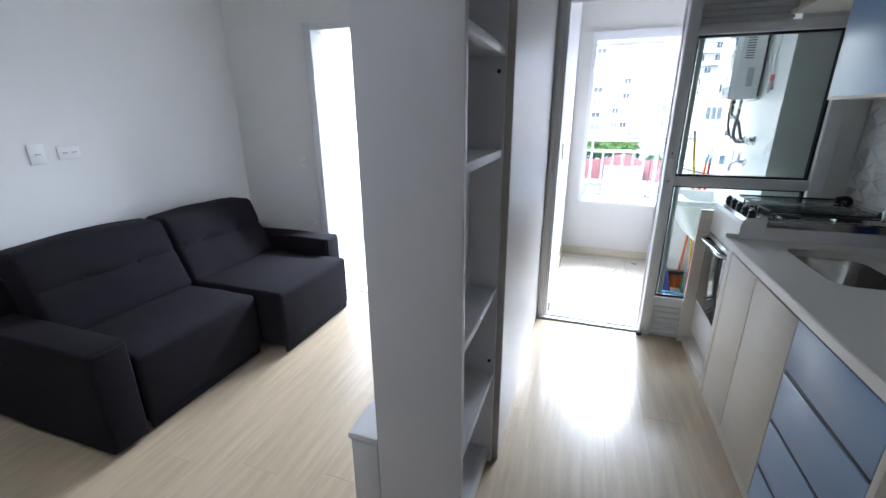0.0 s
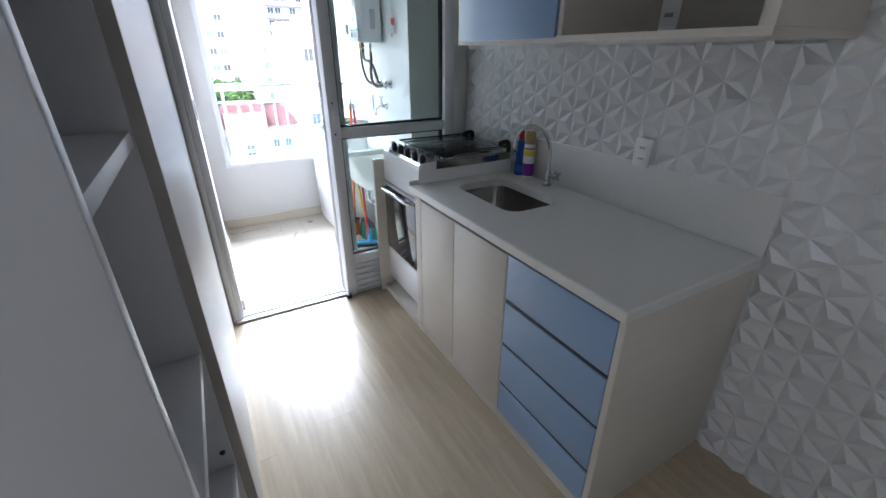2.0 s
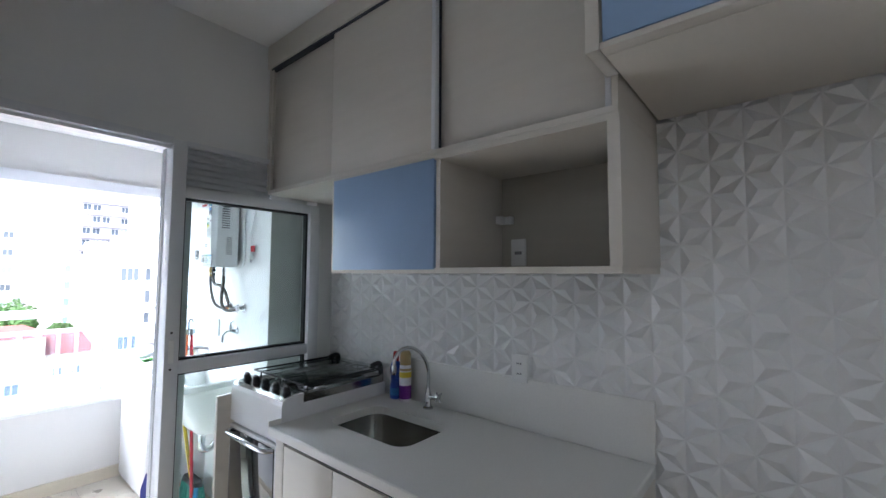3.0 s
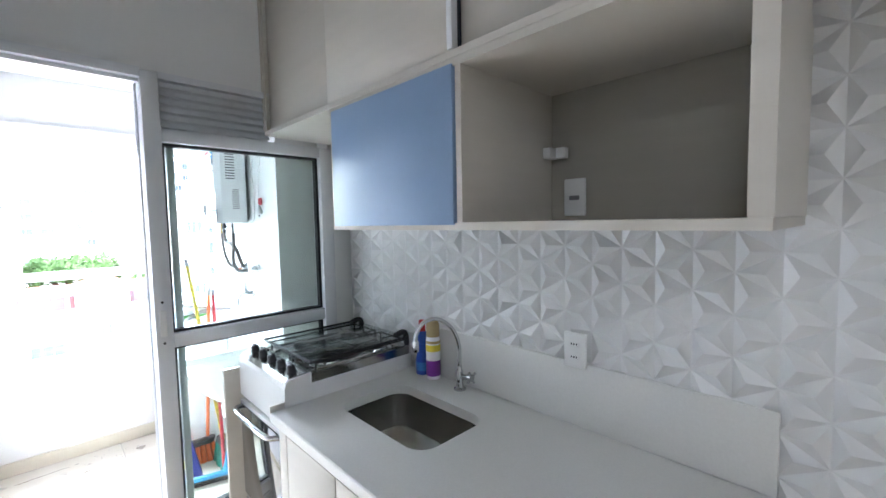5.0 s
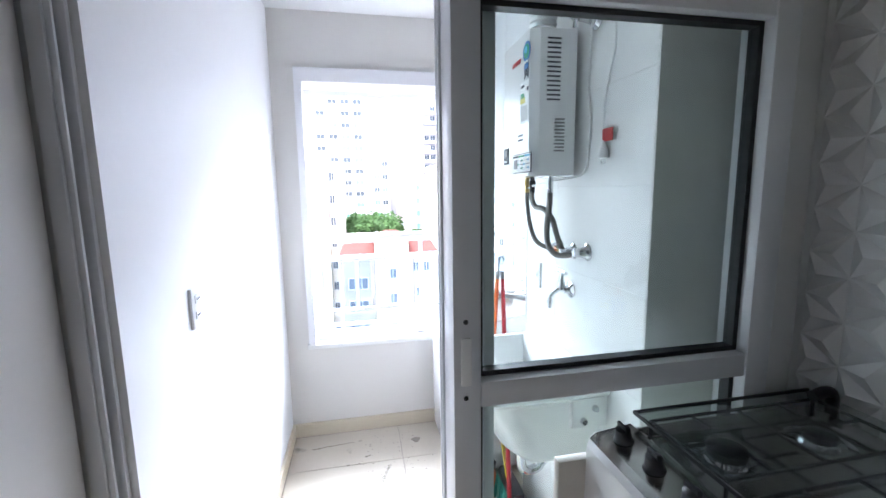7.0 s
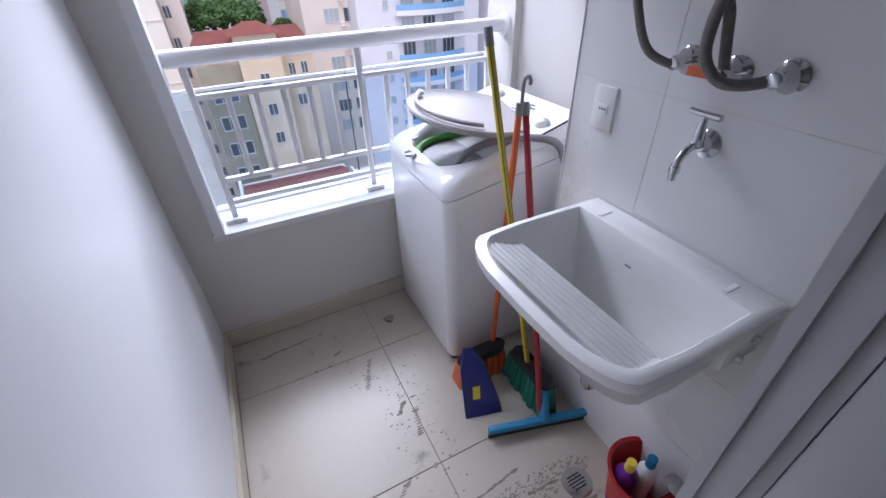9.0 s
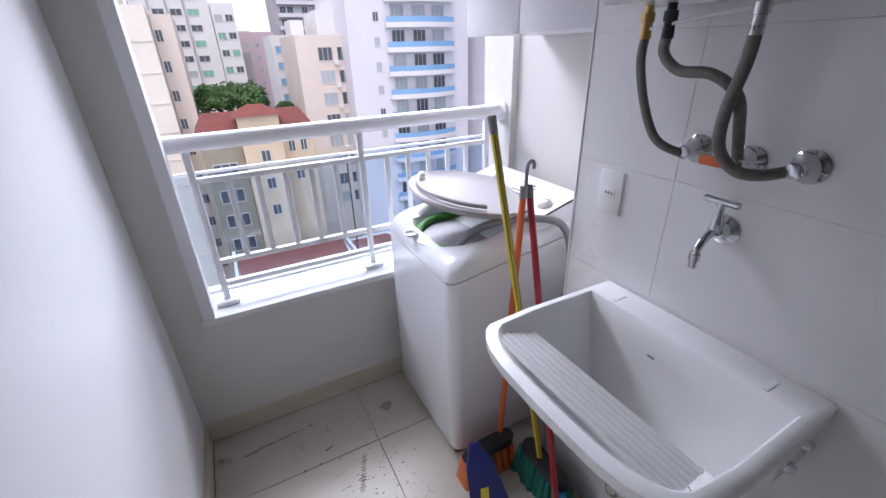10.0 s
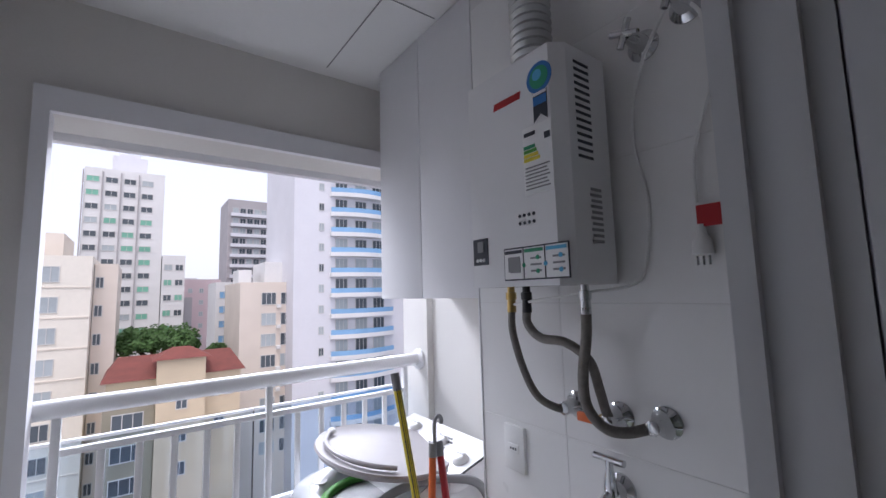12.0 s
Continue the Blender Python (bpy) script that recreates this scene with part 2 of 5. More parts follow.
def rrect(cx, cy, z, hx, hy, r, n=5):
    """A rounded rectangle at height z."""
    out = []
    for qx, qy, a0 in ((1, 1, 0), (-1, 1, 90), (-1, -1, 180), (1, -1, 270)):
        for k in range(n + 1):
            a = radians(a0 + 90 * k / n)
            out.append((cx + qx * (hx - r) + r * math.cos(a), cy + qy * (hy - r) + r * math.sin(a), z))
    return out


# ---- structure ----
CEIL = 2.93
structure("floor", B(-4.4, 0.0, -4.6, 0.0, -0.06, -0.004), M["joint"], "light wood laminate floor", "floor")
structure("floor_balcony", B(-1.635, 0.0, 0.0, 1.80, -0.10, -0.016), M["grout"], "cream tiled balcony floor", "floor")
structure("floor_terrace", B(-4.6, -1.76, 0.0, 1.75, -0.10, -0.012), M["ftile"], "pale terrace floor", "floor")
structure("ceiling", B(-4.4, 0.0, -4.6, 0.0, CEIL, CEIL + 0.1), M["ceil"], "white painted ceiling", "ceiling")
bm = bmesh.new()
box(bm, -1.635, 0.1, 0.12, 1.77, 2.61, 2.70)
structure("ceiling_balcony", bm, M["ceil"], "white plasterboard balcony ceiling", "ceiling")
structure("ceiling_seam", boxes((-0.585, -0.58, 1.17, 1.70, 2.6085, 2.6098), (-0.58, -0.375, 1.165, 1.17, 2.6085, 2.6098)), M["hose"], "dark seam of the ceiling access panel", "seam")
structure("ceiling_terrace", B(-4.6, -1.76, 0.12, 1.9, 2.56, 2.66), M["ceil"], "white terrace ceiling", "ceiling")
structure("wall_east", B(0.0, 0.15, -4.6, 0.12, -0.06, CEIL + 0.1), M["wall"], "kitchen wall behind the relief panels", "wall")
structure("wall_west", B(-4.55, -4.4, -4.6, 0.0, -0.06, CEIL + 0.1), M["wall"], "white painted living room wall", "wall")
structure("wall_south", B(-4.4, 0.0, -4.75, -4.6, -0.06, CEIL + 0.1), M["wall"], "white painted wall", "wall")
structure("wall_north", boxes((-4.55, -3.62, 0.0, 0.12, -0.1, CEIL + 0.1), (-1.94, -1.70, 0.0, 1.77, -0.1, CEIL + 0.1), (-3.62, -1.94, 0.0, 0.12, 2.20, CEIL + 0.1),
          (-1.70, -0.0, 0.0, 0.12, 2.245, CEIL + 0.1), (-0.125, 0.0, 0.0, 0.12, -0.1, 2.245)), M["wall"], "white wall with two balcony doorways", "wall")
structure("wall_balcony_west", B(-1.70, -1.635, 0.025, 1.77, -0.1, 2.70), M["wallw"], "glossy white balcony side wall", "wall")
structure("wall_balcony_east", B(-0.3674, 0.15, 0.12, 0.98, -0.1, 2.70), M["wgrout"], "white tiled balcony wall", "wall")
structure("wall_niche", B(0.0, 0.15, 0.98, 1.77, -0.1, 2.70), M["wallb"], "painted niche wall beside the washer", "wall")
WX0, WX1, WZ0, WZ1, WY0, WY1 = -1.50, -0.035, 0.60, 2.29, 1.77, 2.00
structure("wall_window", boxes((-1.76, WX0, WY0, WY1, -0.1, 2.9), (WX1, 0.15, WY0, WY1, -0.1, 2.9), (WX0, WX1, WY0, WY1, -0.1, WZ0), (WX0, WX1, WY0, WY1, 2.212, 2.9)), M["wallb"], "painted balcony wall with an open window", "wall")
structure("trim_window", boxes((WX0 - 0.001, WX0 + 0.04, WY0 - 0.03, WY0 + 0.05, WZ0 + 0.012, WZ1), (WX0 + 0.04, WX1, WY0 - 0.03, WY0 - 0.001, 2.21, WZ1), (WX0 + 0.002, WX1 - 0.002, WY1 - 0.04, WY1 - 0.002, 2.18, 2.2115)), M["whitel"], "white window opening trim", "trim")
structure("window_sill", B(WX0 - 0.012, WX1, WY0 - 0.035, WY1 + 0.03, WZ0 - 0.018, WZ0 + 0.012, 0.004), M["marble"], "pale stone window sill", "sill")
structure("baseboard_balcony", boxes((-1.635, -0.005, 1.752, 1.769, -0.012, 0.075), (-1.634, -1.618, 0.125, 1.752, -0.012, 0.075)), M["skirt"], "cream ceramic skirting", "baseboard")
structure("baseboard", boxes((-4.399, -4.385, -4.59, -0.005, 0, 0.07), (-4.385, -3.66, -0.014, -0.001, 0, 0.07)), M["whitel"], "white baseboard", "baseboard")
structure("wall_terrace", boxes((-4.6, -4.18, 0.12, 1.9, -0.1, 2.66), (-4.18, -1.76, 1.75, 1.9, -0.1, 0.25)), M["wallb"], "painted terrace wall and low parapet", "wall")
structure("threshold", boxes((-1.70, -0.13, -0.025, 0.12, -0.03, 0.006), (-3.58, -1.94, -0.02, 0.12, -0.03, 0.006)), M["marble"], "pale stone door threshold", "threshold")
structure("wall_base", B(-4.75, 0.3, -4.9, 2.0, -3.0, -0.1), M["wallb"], "outer wall of the storey below", "wall")
structure("roof_slab", B(-4.75, 0.3, -4.9, 1.95, 3.04, 3.2), M["wallb"], "concrete slab above", "slab")


# ---- aluminium balcony door ----
def balcony_door():
    d = thing("door_1", (-0.9, 0.0, 0.0), "white aluminium balcony door with tall glass and louvred top", "door")
    d["kind"] = "structure"
    part("door_post", B(-0.968, -0.905, -0.045, 0.05, 0.0, 2.235, 0.004), M["alu"], d)
    part("door_post", B(-0.197, -0.127, -0.045, 0.05, 0.0, 2.0, 0.004), M["alu"], d)
    part("top_rail", B(-0.905, -0.127, -0.04, 0.045, 1.955, 2.008, 0.004), M["alu"], d)
    part("mid_rail", B(-0.905, -0.197, -0.043, 0.045, 1.082, 1.142, 0.004), M["alu"], d)
    part("bottom_rail", B(-0.905, -0.197, -0.04, 0.045, 0.235, 0.30, 0.004), M["alu"], d)
    k = part("kick_panel", B(-0.905, -0.197, -0.02, 0.03, 0.0, 0.235), M["alu"], d)
    for z in (0.03, 0.075, 0.12, 0.165, 0.205):
        part("rib", B(-0.895, -0.207, -0.038, -0.018, z, z + 0.022, 0.005), M["alu"], k)
    for z0, z1 in ((1.142, 1.955), (0.30, 1.082)):
        part("gasket", boxes((-0.905, -0.892, -0.012, 0.018, z0, z1), (-0.21, -0.197, -0.012, 0.018, z0, z1), (-0.892, -0.21, -0.012, 0.018, z0, z0 + 0.012), (-0.892, -0.21, -0.012, 0.018, z1 - 0.012, z1)), M["gasket"], d)
        g = part("pane", B(-0.893, -0.209, 0.0, 0.006, z0 + 0.011, z1 - 0.011), M["glass"], d, "clear glass pane")
        g.visible_shadow = False
        part("sliding_stile", B(-0.880, -0.852, 0.022, 0.05, z0, z1, 0.003), M["alu"], d)
    # louvre above the glass
    lv = part("louvre", boxes((-0.905, -0.45, 0.0, 0.03, 2.008, 2.235), (-0.905, -0.127, -0.03, 0.04, 2.215, 2.243)), M["alu"], d)
    for i in range(6):
        z = 2.018 + i * 0.033
        bm = loft([[(x, -0.028, z), (x, -0.004, z + 0.026), (x, 0.002, z + 0.026), (x, -0.022, z)] for x in (-0.90, -0.45)])
        part("slat", bm, M["alu"], lv, smooth=False)
    part("lock", B(-0.952, -0.928, -0.053, -0.044, 1.14, 1.25, 0.004), M["plastic"], d)
    for z in (1.11, 1.285, 1.16):
        part("screw", lathe((-0.94, -0.0445, z), (0, -1, 0), [(0, 0.006), (0.004, 0.005)], 8), M["black"], d)
    # header and side jamb of the open half
    part("header", boxes((-1.70, -0.968, -0.05, 0.10, 2.205, 2.243), (-1.66, -0.968, -0.02, 0.0, 2.19, 2.205)), M["alu"], d)
    part("side_jamb", boxes((-1.6995, -1.672, -0.014, 0.0245, 0.0, 2.205), (-1.672, -1.66, -0.008, 0.0, 0.0, 2.205), (-1.672, -1.650, 0.012, 0.0245, 0.0, 2.205), bev=0.002), M["alu"], d)
    part("outer_stile", boxes((-0.966, -0.905, 0.0505, 0.100, 0.006, 2.235), (-0.972, -0.966, 0.062, 0.072, 0.006, 2.235), (-0.972, -0.966, 0.088, 0.100, 0.006, 2.235)), M["alu"], d)
    part("track", boxes((-1.69, -0.2, -0.03, -0.018, 0.006, 0.014), (-1.69, -0.2, 0.03, 0.042, 0.006, 0.014)), M["alu"], d)
    part("door_stop", B(-0.99, -0.955, -0.085, -0.045, 0.0, 0.03, 0.008), M["black"], d, "black rubber door stop")


balcony_door()

# ---- living room glass door frame ----
d2 = thing("door_2", (-3.55, 0.05, 0), "white aluminium living room balcony door frame", "door")
d2["kind"] = "structure"
part("side_jamb", B(-3.62, -3.55, -0.03, 0.13, 0, 2.2, 0.004), M["alu"], d2)
part("side_jamb", B(-2.0, -1.941, -0.03, 0.13, 0, 2.2, 0.004), M["alu"], d2)
part("header", B(-3.55, -2.0, -0.03, 0.13, 2.14, 2.2, 0.004), M["alu"], d2)
# terrace guard
tg = thing("terrace_guard", (-3.0, 1.82, 0.25), "blue glass terrace guard with white rail", "railing")
for i in range(3):
    g = part("pane", B(-4.16 + i * 0.8, -3.40 + i * 0.8, 1.82, 1.828, 0.27, 1.08), M["guard"], tg, "blue tinted glass pane")
    part("post", B(-4.18 + i * 0.8, -4.15 + i * 0.8, 1.80, 1.85, 0.25, 1.12, 0.004), M["alu"], tg)
part("top_rail", tube([(-4.18, 1.825, 1.14), (-1.76, 1.825, 1.14)], 0.03, 12), M["alu"], tg)


# ---- divider with open shelves ----
def divider():
    X1, X0, Y0, Y1, ZT = -1.733, -2.031, -2.03, -1.517, CEIL
    d = thing("shelf_unit", (-1.9, -1.7, 0), "grey-white room divider shelf unit with open niches", "shelf unit")
    part("end_panel", B(X0, X1, Y0, Y0 + 0.028, 0.0, ZT, 0.002), M["greyl"], d)
    part("back_panel", B(X0, X0 + 0.02, Y0 + 0.028, Y1, 0.0, ZT), M["greyl"], d)
    part("far_panel", B(X0 + 0.02, X1, Y1 - 0.02, Y1, 0.0, ZT), M["whitel"], d)
    for z in (0.45, 0.845, 1.379, 1.712, 2.08, 2.45):
        part("shelf", B(X0 + 0.02, X1 - 0.003, Y0 + 0.028, Y1 - 0.02, z, z + 0.028, 0.002), M["whitel"], d)
    part("upright", B(X0 + 0.16, X0 + 0.18, Y0 + 0.028, Y1 - 0.02, 0.873, 1.379), M["whitel"], d)
    part("plinth", B(X0 + 0.02, X1 - 0.02, Y0 + 0.028, Y1 - 0.02, 0.0, 0.08), M["greyl"], d)
    for z in (0.535, 1.665):
        part("screw_cap", lathe((X1 - 0.022, Y1 - 0.0205, z), (0, -1, 0), [(0, 0.008), (0.004, 0.007)], 10), M["black"], d, "black screw cap")
    lr = thing("low_rack", (-2.09, -1.2, 0), "low grey-white rack on the living side of the divider", "rack")
    part("body", B(-2.135, X0 - 0.002, Y0, -0.2, 0.0, 0.445, 0.002), M["greyl"], lr)
    part("top", B(-2.145, X0 - 0.002, Y0 - 0.003, -0.2, 0.447, 0.47, 0.003), M["whitel"], lr)
    p = thing("partition_panel", (-1.75, -0.8, 0), "taupe wood-look partition panel with dark edge", "partition")
    part("panel", B(-1.80, -1.708, -1.50, -0.0145, 0.0, CEIL - 0.001), M["pale"], p)
    part("edge_strip", B(-1.80, -1.706, -1.516, -1.501, 0.0, CEIL, 0.002), M["taupe"], p, "taupe edge strip")
    part("core", B(-2.028, -1.802, -1.516, -0.005, 0.0, CEIL), M["greyl"], p)


divider()


# ---- kitchen units ----
def base_cabinets():
    XF = -0.70
    # stove bay
    s = thing("stove_bay", (-0.4, -0.3, 0), "beige melamine bay round the stove", "cabinet")
    part("side_panel", B(XF - 0.028, -0.05, -0.075, -0.050, 0.0, 0.942, 0.002), M["beige"], s)
    part("side_panel", B(XF - 0.001, -0.05, -0.672, -0.612, 0.0, 0.86, 0.002), M["beige"], s)
    part("bottom", B(XF + 0.0, -0.05, -0.612, -0.075, 0.0, 0.045, 0.002), M["beige"], s)
    # sink cabinet
    c = thing("sink_cabinet", (-0.4, -1.05, 0), "beige sink cabinet with two plain doors", "cabinet")
    part("body", boxes((XF + 0.022, -0.02, -1.42, -1.402, 0.05, 0.86), (XF + 0.022, -0.02, -0.69, -0.674, 0.05, 0.86), (XF + 0.022, -0.02, -1.402, -0.69, 0.05, 0.07), (-0.03, -0.02, -1.402, -0.69, 0.07, 0.86)), M["beiged"], c)
    for y0, y1 in ((-1.015, -0.676), (-1.42, -1.021)):
        part("door", B(XF, XF + 0.018, y0, y1, 0.055, 0.845, 0.0015), M["beige"], c)
    part("plinth", B(XF + 0.004, XF + 0.02, -1.42, -0.674, 0.0, 0.05), M["beige"], c)
    part("finger_profile", B(XF + 0.006, XF + 0.02, -1.42, -0.674, 0.847, 0.868), M["black"], c, "dark recessed grip")
    # drawers
    w = thing("drawer_cabinet", (-0.4, -1.7, 0), "beige drawer cabinet with four blue fronts", "cabinet")
    part("end_panel", B(XF, -0.0225, -1.962, -1.938, 0.0, 0.868, 0.002), M["beige"], w)
    part("body", B(XF + 0.03, -0.025, -1.936, -1.424, 0.05, 0.86), M["ink"], w)
    part("plinth", B(XF + 0.004, XF + 0.02, -1.936, -1.424, 0.0, 0.05), M["beige"], w)
    for z0, z1 in ((0.655, 0.848), (0.44, 0.637), (0.228, 0.425), (0.055, 0.212)):
        dr = part("drawer", B(XF, XF + 0.02, -1.935, -1.426, z0, z1, 0.002), M["blue"], w, "blue lacquered drawer front")
        part("grip", B(XF + 0.004, XF + 0.026, -1.935, -1.426, z1 + 0.002, z1 + 0.015), M["ink"], dr)


base_cabinets()


def worktop():
    w = thing("worktop", (-0.4, -1.25, 0.87), "white quartz worktop with backsplash over the cabinets", "worktop")
    x0, x1, y0, y1, z0, z1 = -0.715, -0.022, -1.965, -0.575, 0.868, 0.905
    hx, hy = 0.155, 0.245
    cx, cy = -0.355, -0.945
    bm = bmesh.new()
    top_in = rrect(cx, cy, z1, hx, hy, 0.07, 6)

    def outer(z, g=0.0):
        out = []
        for px, py, _ in top_in:
            dx, dy = px - cx, py - cy
            tx = ((x1 - g - cx) / dx if dx > 0 else (x0 + g - cx) / dx) if abs(dx) > 1e-6 else 1e9
            ty = ((y1 - g - cy) / dy if dy > 0 else (y0 + g - cy) / dy) if abs(dy) > 1e-6 else 1e9
            t = min(tx, ty)
            out.append((cx + dx * t, cy + dy * t, z))
        # pin the nearest point to each corner
        for kx in (x0 + g, x1 - g):
            for ky in (y0 + g, y1 - g):
                i = min(range(len(out)), key=lambda q: (out[q][0] - kx) ** 2 + (out[q][1] - ky) ** 2)
                out[i] = (kx, ky, z)
        return out

    loft([rrect(cx, cy, z0, hx, hy, 0.07, 6), top_in, outer(z1, 0.004), outer(z1 - 0.004), outer(z0), rrect(cx, cy, z0, hx, hy, 0.07, 6)], bm, close=False)
    bmesh.ops.remove_doubles(bm, verts=bm.verts, dist=1e-5)
    part("slab", bm, M["quartz"], w, smooth=False)
    part("backsplash", B(-0.024, -0.004, -1.965, -0.60, 0.9055, 1.122, 0.002), M["quartz"], w)
    part("bowl_return", B(-0.715, -0.03, -0.573, -0.566, 0.868, 0.925, 0.002), M["quartz"], w)
    s = thing("sink", (cx, cy, 0.70), "brushed steel undermount sink bowl in the worktop", "sink")
    rings = [rrect(cx, cy, 0.868, hx + 0.015, hy + 0.015, 0.08, 6), rrect(cx, cy, 0.868, hx + 0.002, hy + 0.002, 0.07, 6), rrect(cx, cy, 0.78, hx - 0.006, hy - 0.006, 0.07, 6),
             rrect(cx, cy, 0.735, hx - 0.014, hy - 0.014, 0.07, 6), rrect(cx, cy, 0.715, hx - 0.05, hy - 0.05, 0.06, 6), rrect(cx, cy - 0.02, 0.708, 0.04, 0.04, 0.0399, 6)]
    bm = loft(rings, close=False)
    bmesh.ops.solidify(bm, geom=bm.faces[:], thickness=0.0015)
    part("bowl", bm, M["steel"], s)
    st = part("drain", lathe((cx, cy - 0.02, 0.703), (0, 0, 1), [(0, 0.036), (0.006, 0.04), (0.008, 0.03), (0.004, 0.02), (0.006, 0.0)], 20), M["chrome"], s, "chrome drain")
    part("stopper", lathe((cx, cy - 0.02, 0.709), (0, 0, 1), [(0, 0.012), (0.01, 0.014), (0.016, 0.006)], 12), M["black"], st)


worktop()


def faucet():
    x, y, z = -0.075, -0.938, 0.905
    f = thing("faucet", (x, y, z), "chrome swan-neck faucet with cross handle behind the sink", "faucet")
    part("base", lathe((x, y, z), (0, 0, 1), [(0, 0.026), (0.006, 0.026), (0.012, 0.017), (0.03, 0.014), (0.075, 0.016), (0.085, 0.011), (0.10, 0.010)], 18), M["chrome"], f)
    part("spout", tube(smooth_path([(x, y, z + 0.09), (x - 0.003, y, z + 0.19), (x - 0.035, y + 0.01, z + 0.265), (x - 0.10, y + 0.026, z + 0.31), (x - 0.16, y + 0.042, z + 0.30), (x - 0.187, y + 0.05, z + 0.26), (x - 0.19, y + 0.052, z + 0.225)]), 0.0085, 12), M["chrome"], f)
    part("nozzle", lathe((x - 0.19, y + 0.052, z + 0.235), (0, 0, -1), [(0, 0.010), (0.005, 0.0125), (0.04, 0.0125), (0.045, 0.009)], 14), M["chrome"], f)
    h = part("handle", lathe((x, y, z + 0.055), (0, -1, 0.15), [(0.0, 0.010), (0.05, 0.010), (0.055, 0.015), (0.07, 0.014)], 14), M["chrome"], f)
    for a in (0, 90):
        dx, dz = 0.028 * math.cos(radians(a + 30)), 0.028 * math.sin(radians(a + 30))
        part("handle_bar", tube([(x - dx, y - 0.066, z + 0.065 - dz), (x + dx, y - 0.066, z + 0.065 + dz)], 0.0055, 8), M["chrome"], h)


faucet()


def bottle(x, y, z, prof, bodymat, capprof, capmat, label, bands=()):
    b = thing("bottle", (x, y, z), label, "bottle")
    part("body", lathe((x, y, z), (0, 0, 1), prof, 20), bodymat, b)
    part("cap", lathe((x, y, z), (0, 0, 1), capprof, 16), capmat, b)
    for z0, z1, r, m in bands:
        part("label_band", lathe((x, y, z), (0, 0, 1), [(z0, r - 0.001), (z0 + 0.001, r), (z1 - 0.001, r), (z1, r - 0.001)], 20), m, b)


bottle(-0.06, -0.688, 0.905, [(0, 0.026), (0.004, 0.031), (0.07, 0.031), (0.095, 0.026), (0.12, 0.028), (0.165, 0.031), (0.19, 0.024), (0.2, 0.014)], M["bblue"],
       [(0.2, 0.016), (0.245, 0.015), (0.25, 0.01)], M["redtag"], "blue plastic cleaner bottle with red cap on the worktop", ((0.02, 0.06, 0.0318, M["tblue"]),))
bottle(-0.062, -0.763, 0.905, [(0, 0.028), (0.004, 0.032), (0.165, 0.032), (0.185, 0.029), (0.2, 0.02)], M["white"],
       [(0.19, 0.030), (0.245, 0.029), (0.26, 0.022)], M["gold"], "white and purple spray can with tan cap on the worktop",
       ((0.015, 0.085, 0.0327, M["purple"]), (0.125, 0.155, 0.0327, M["ylw"]), (0.16, 0.172, 0.0327, M["gold"])))


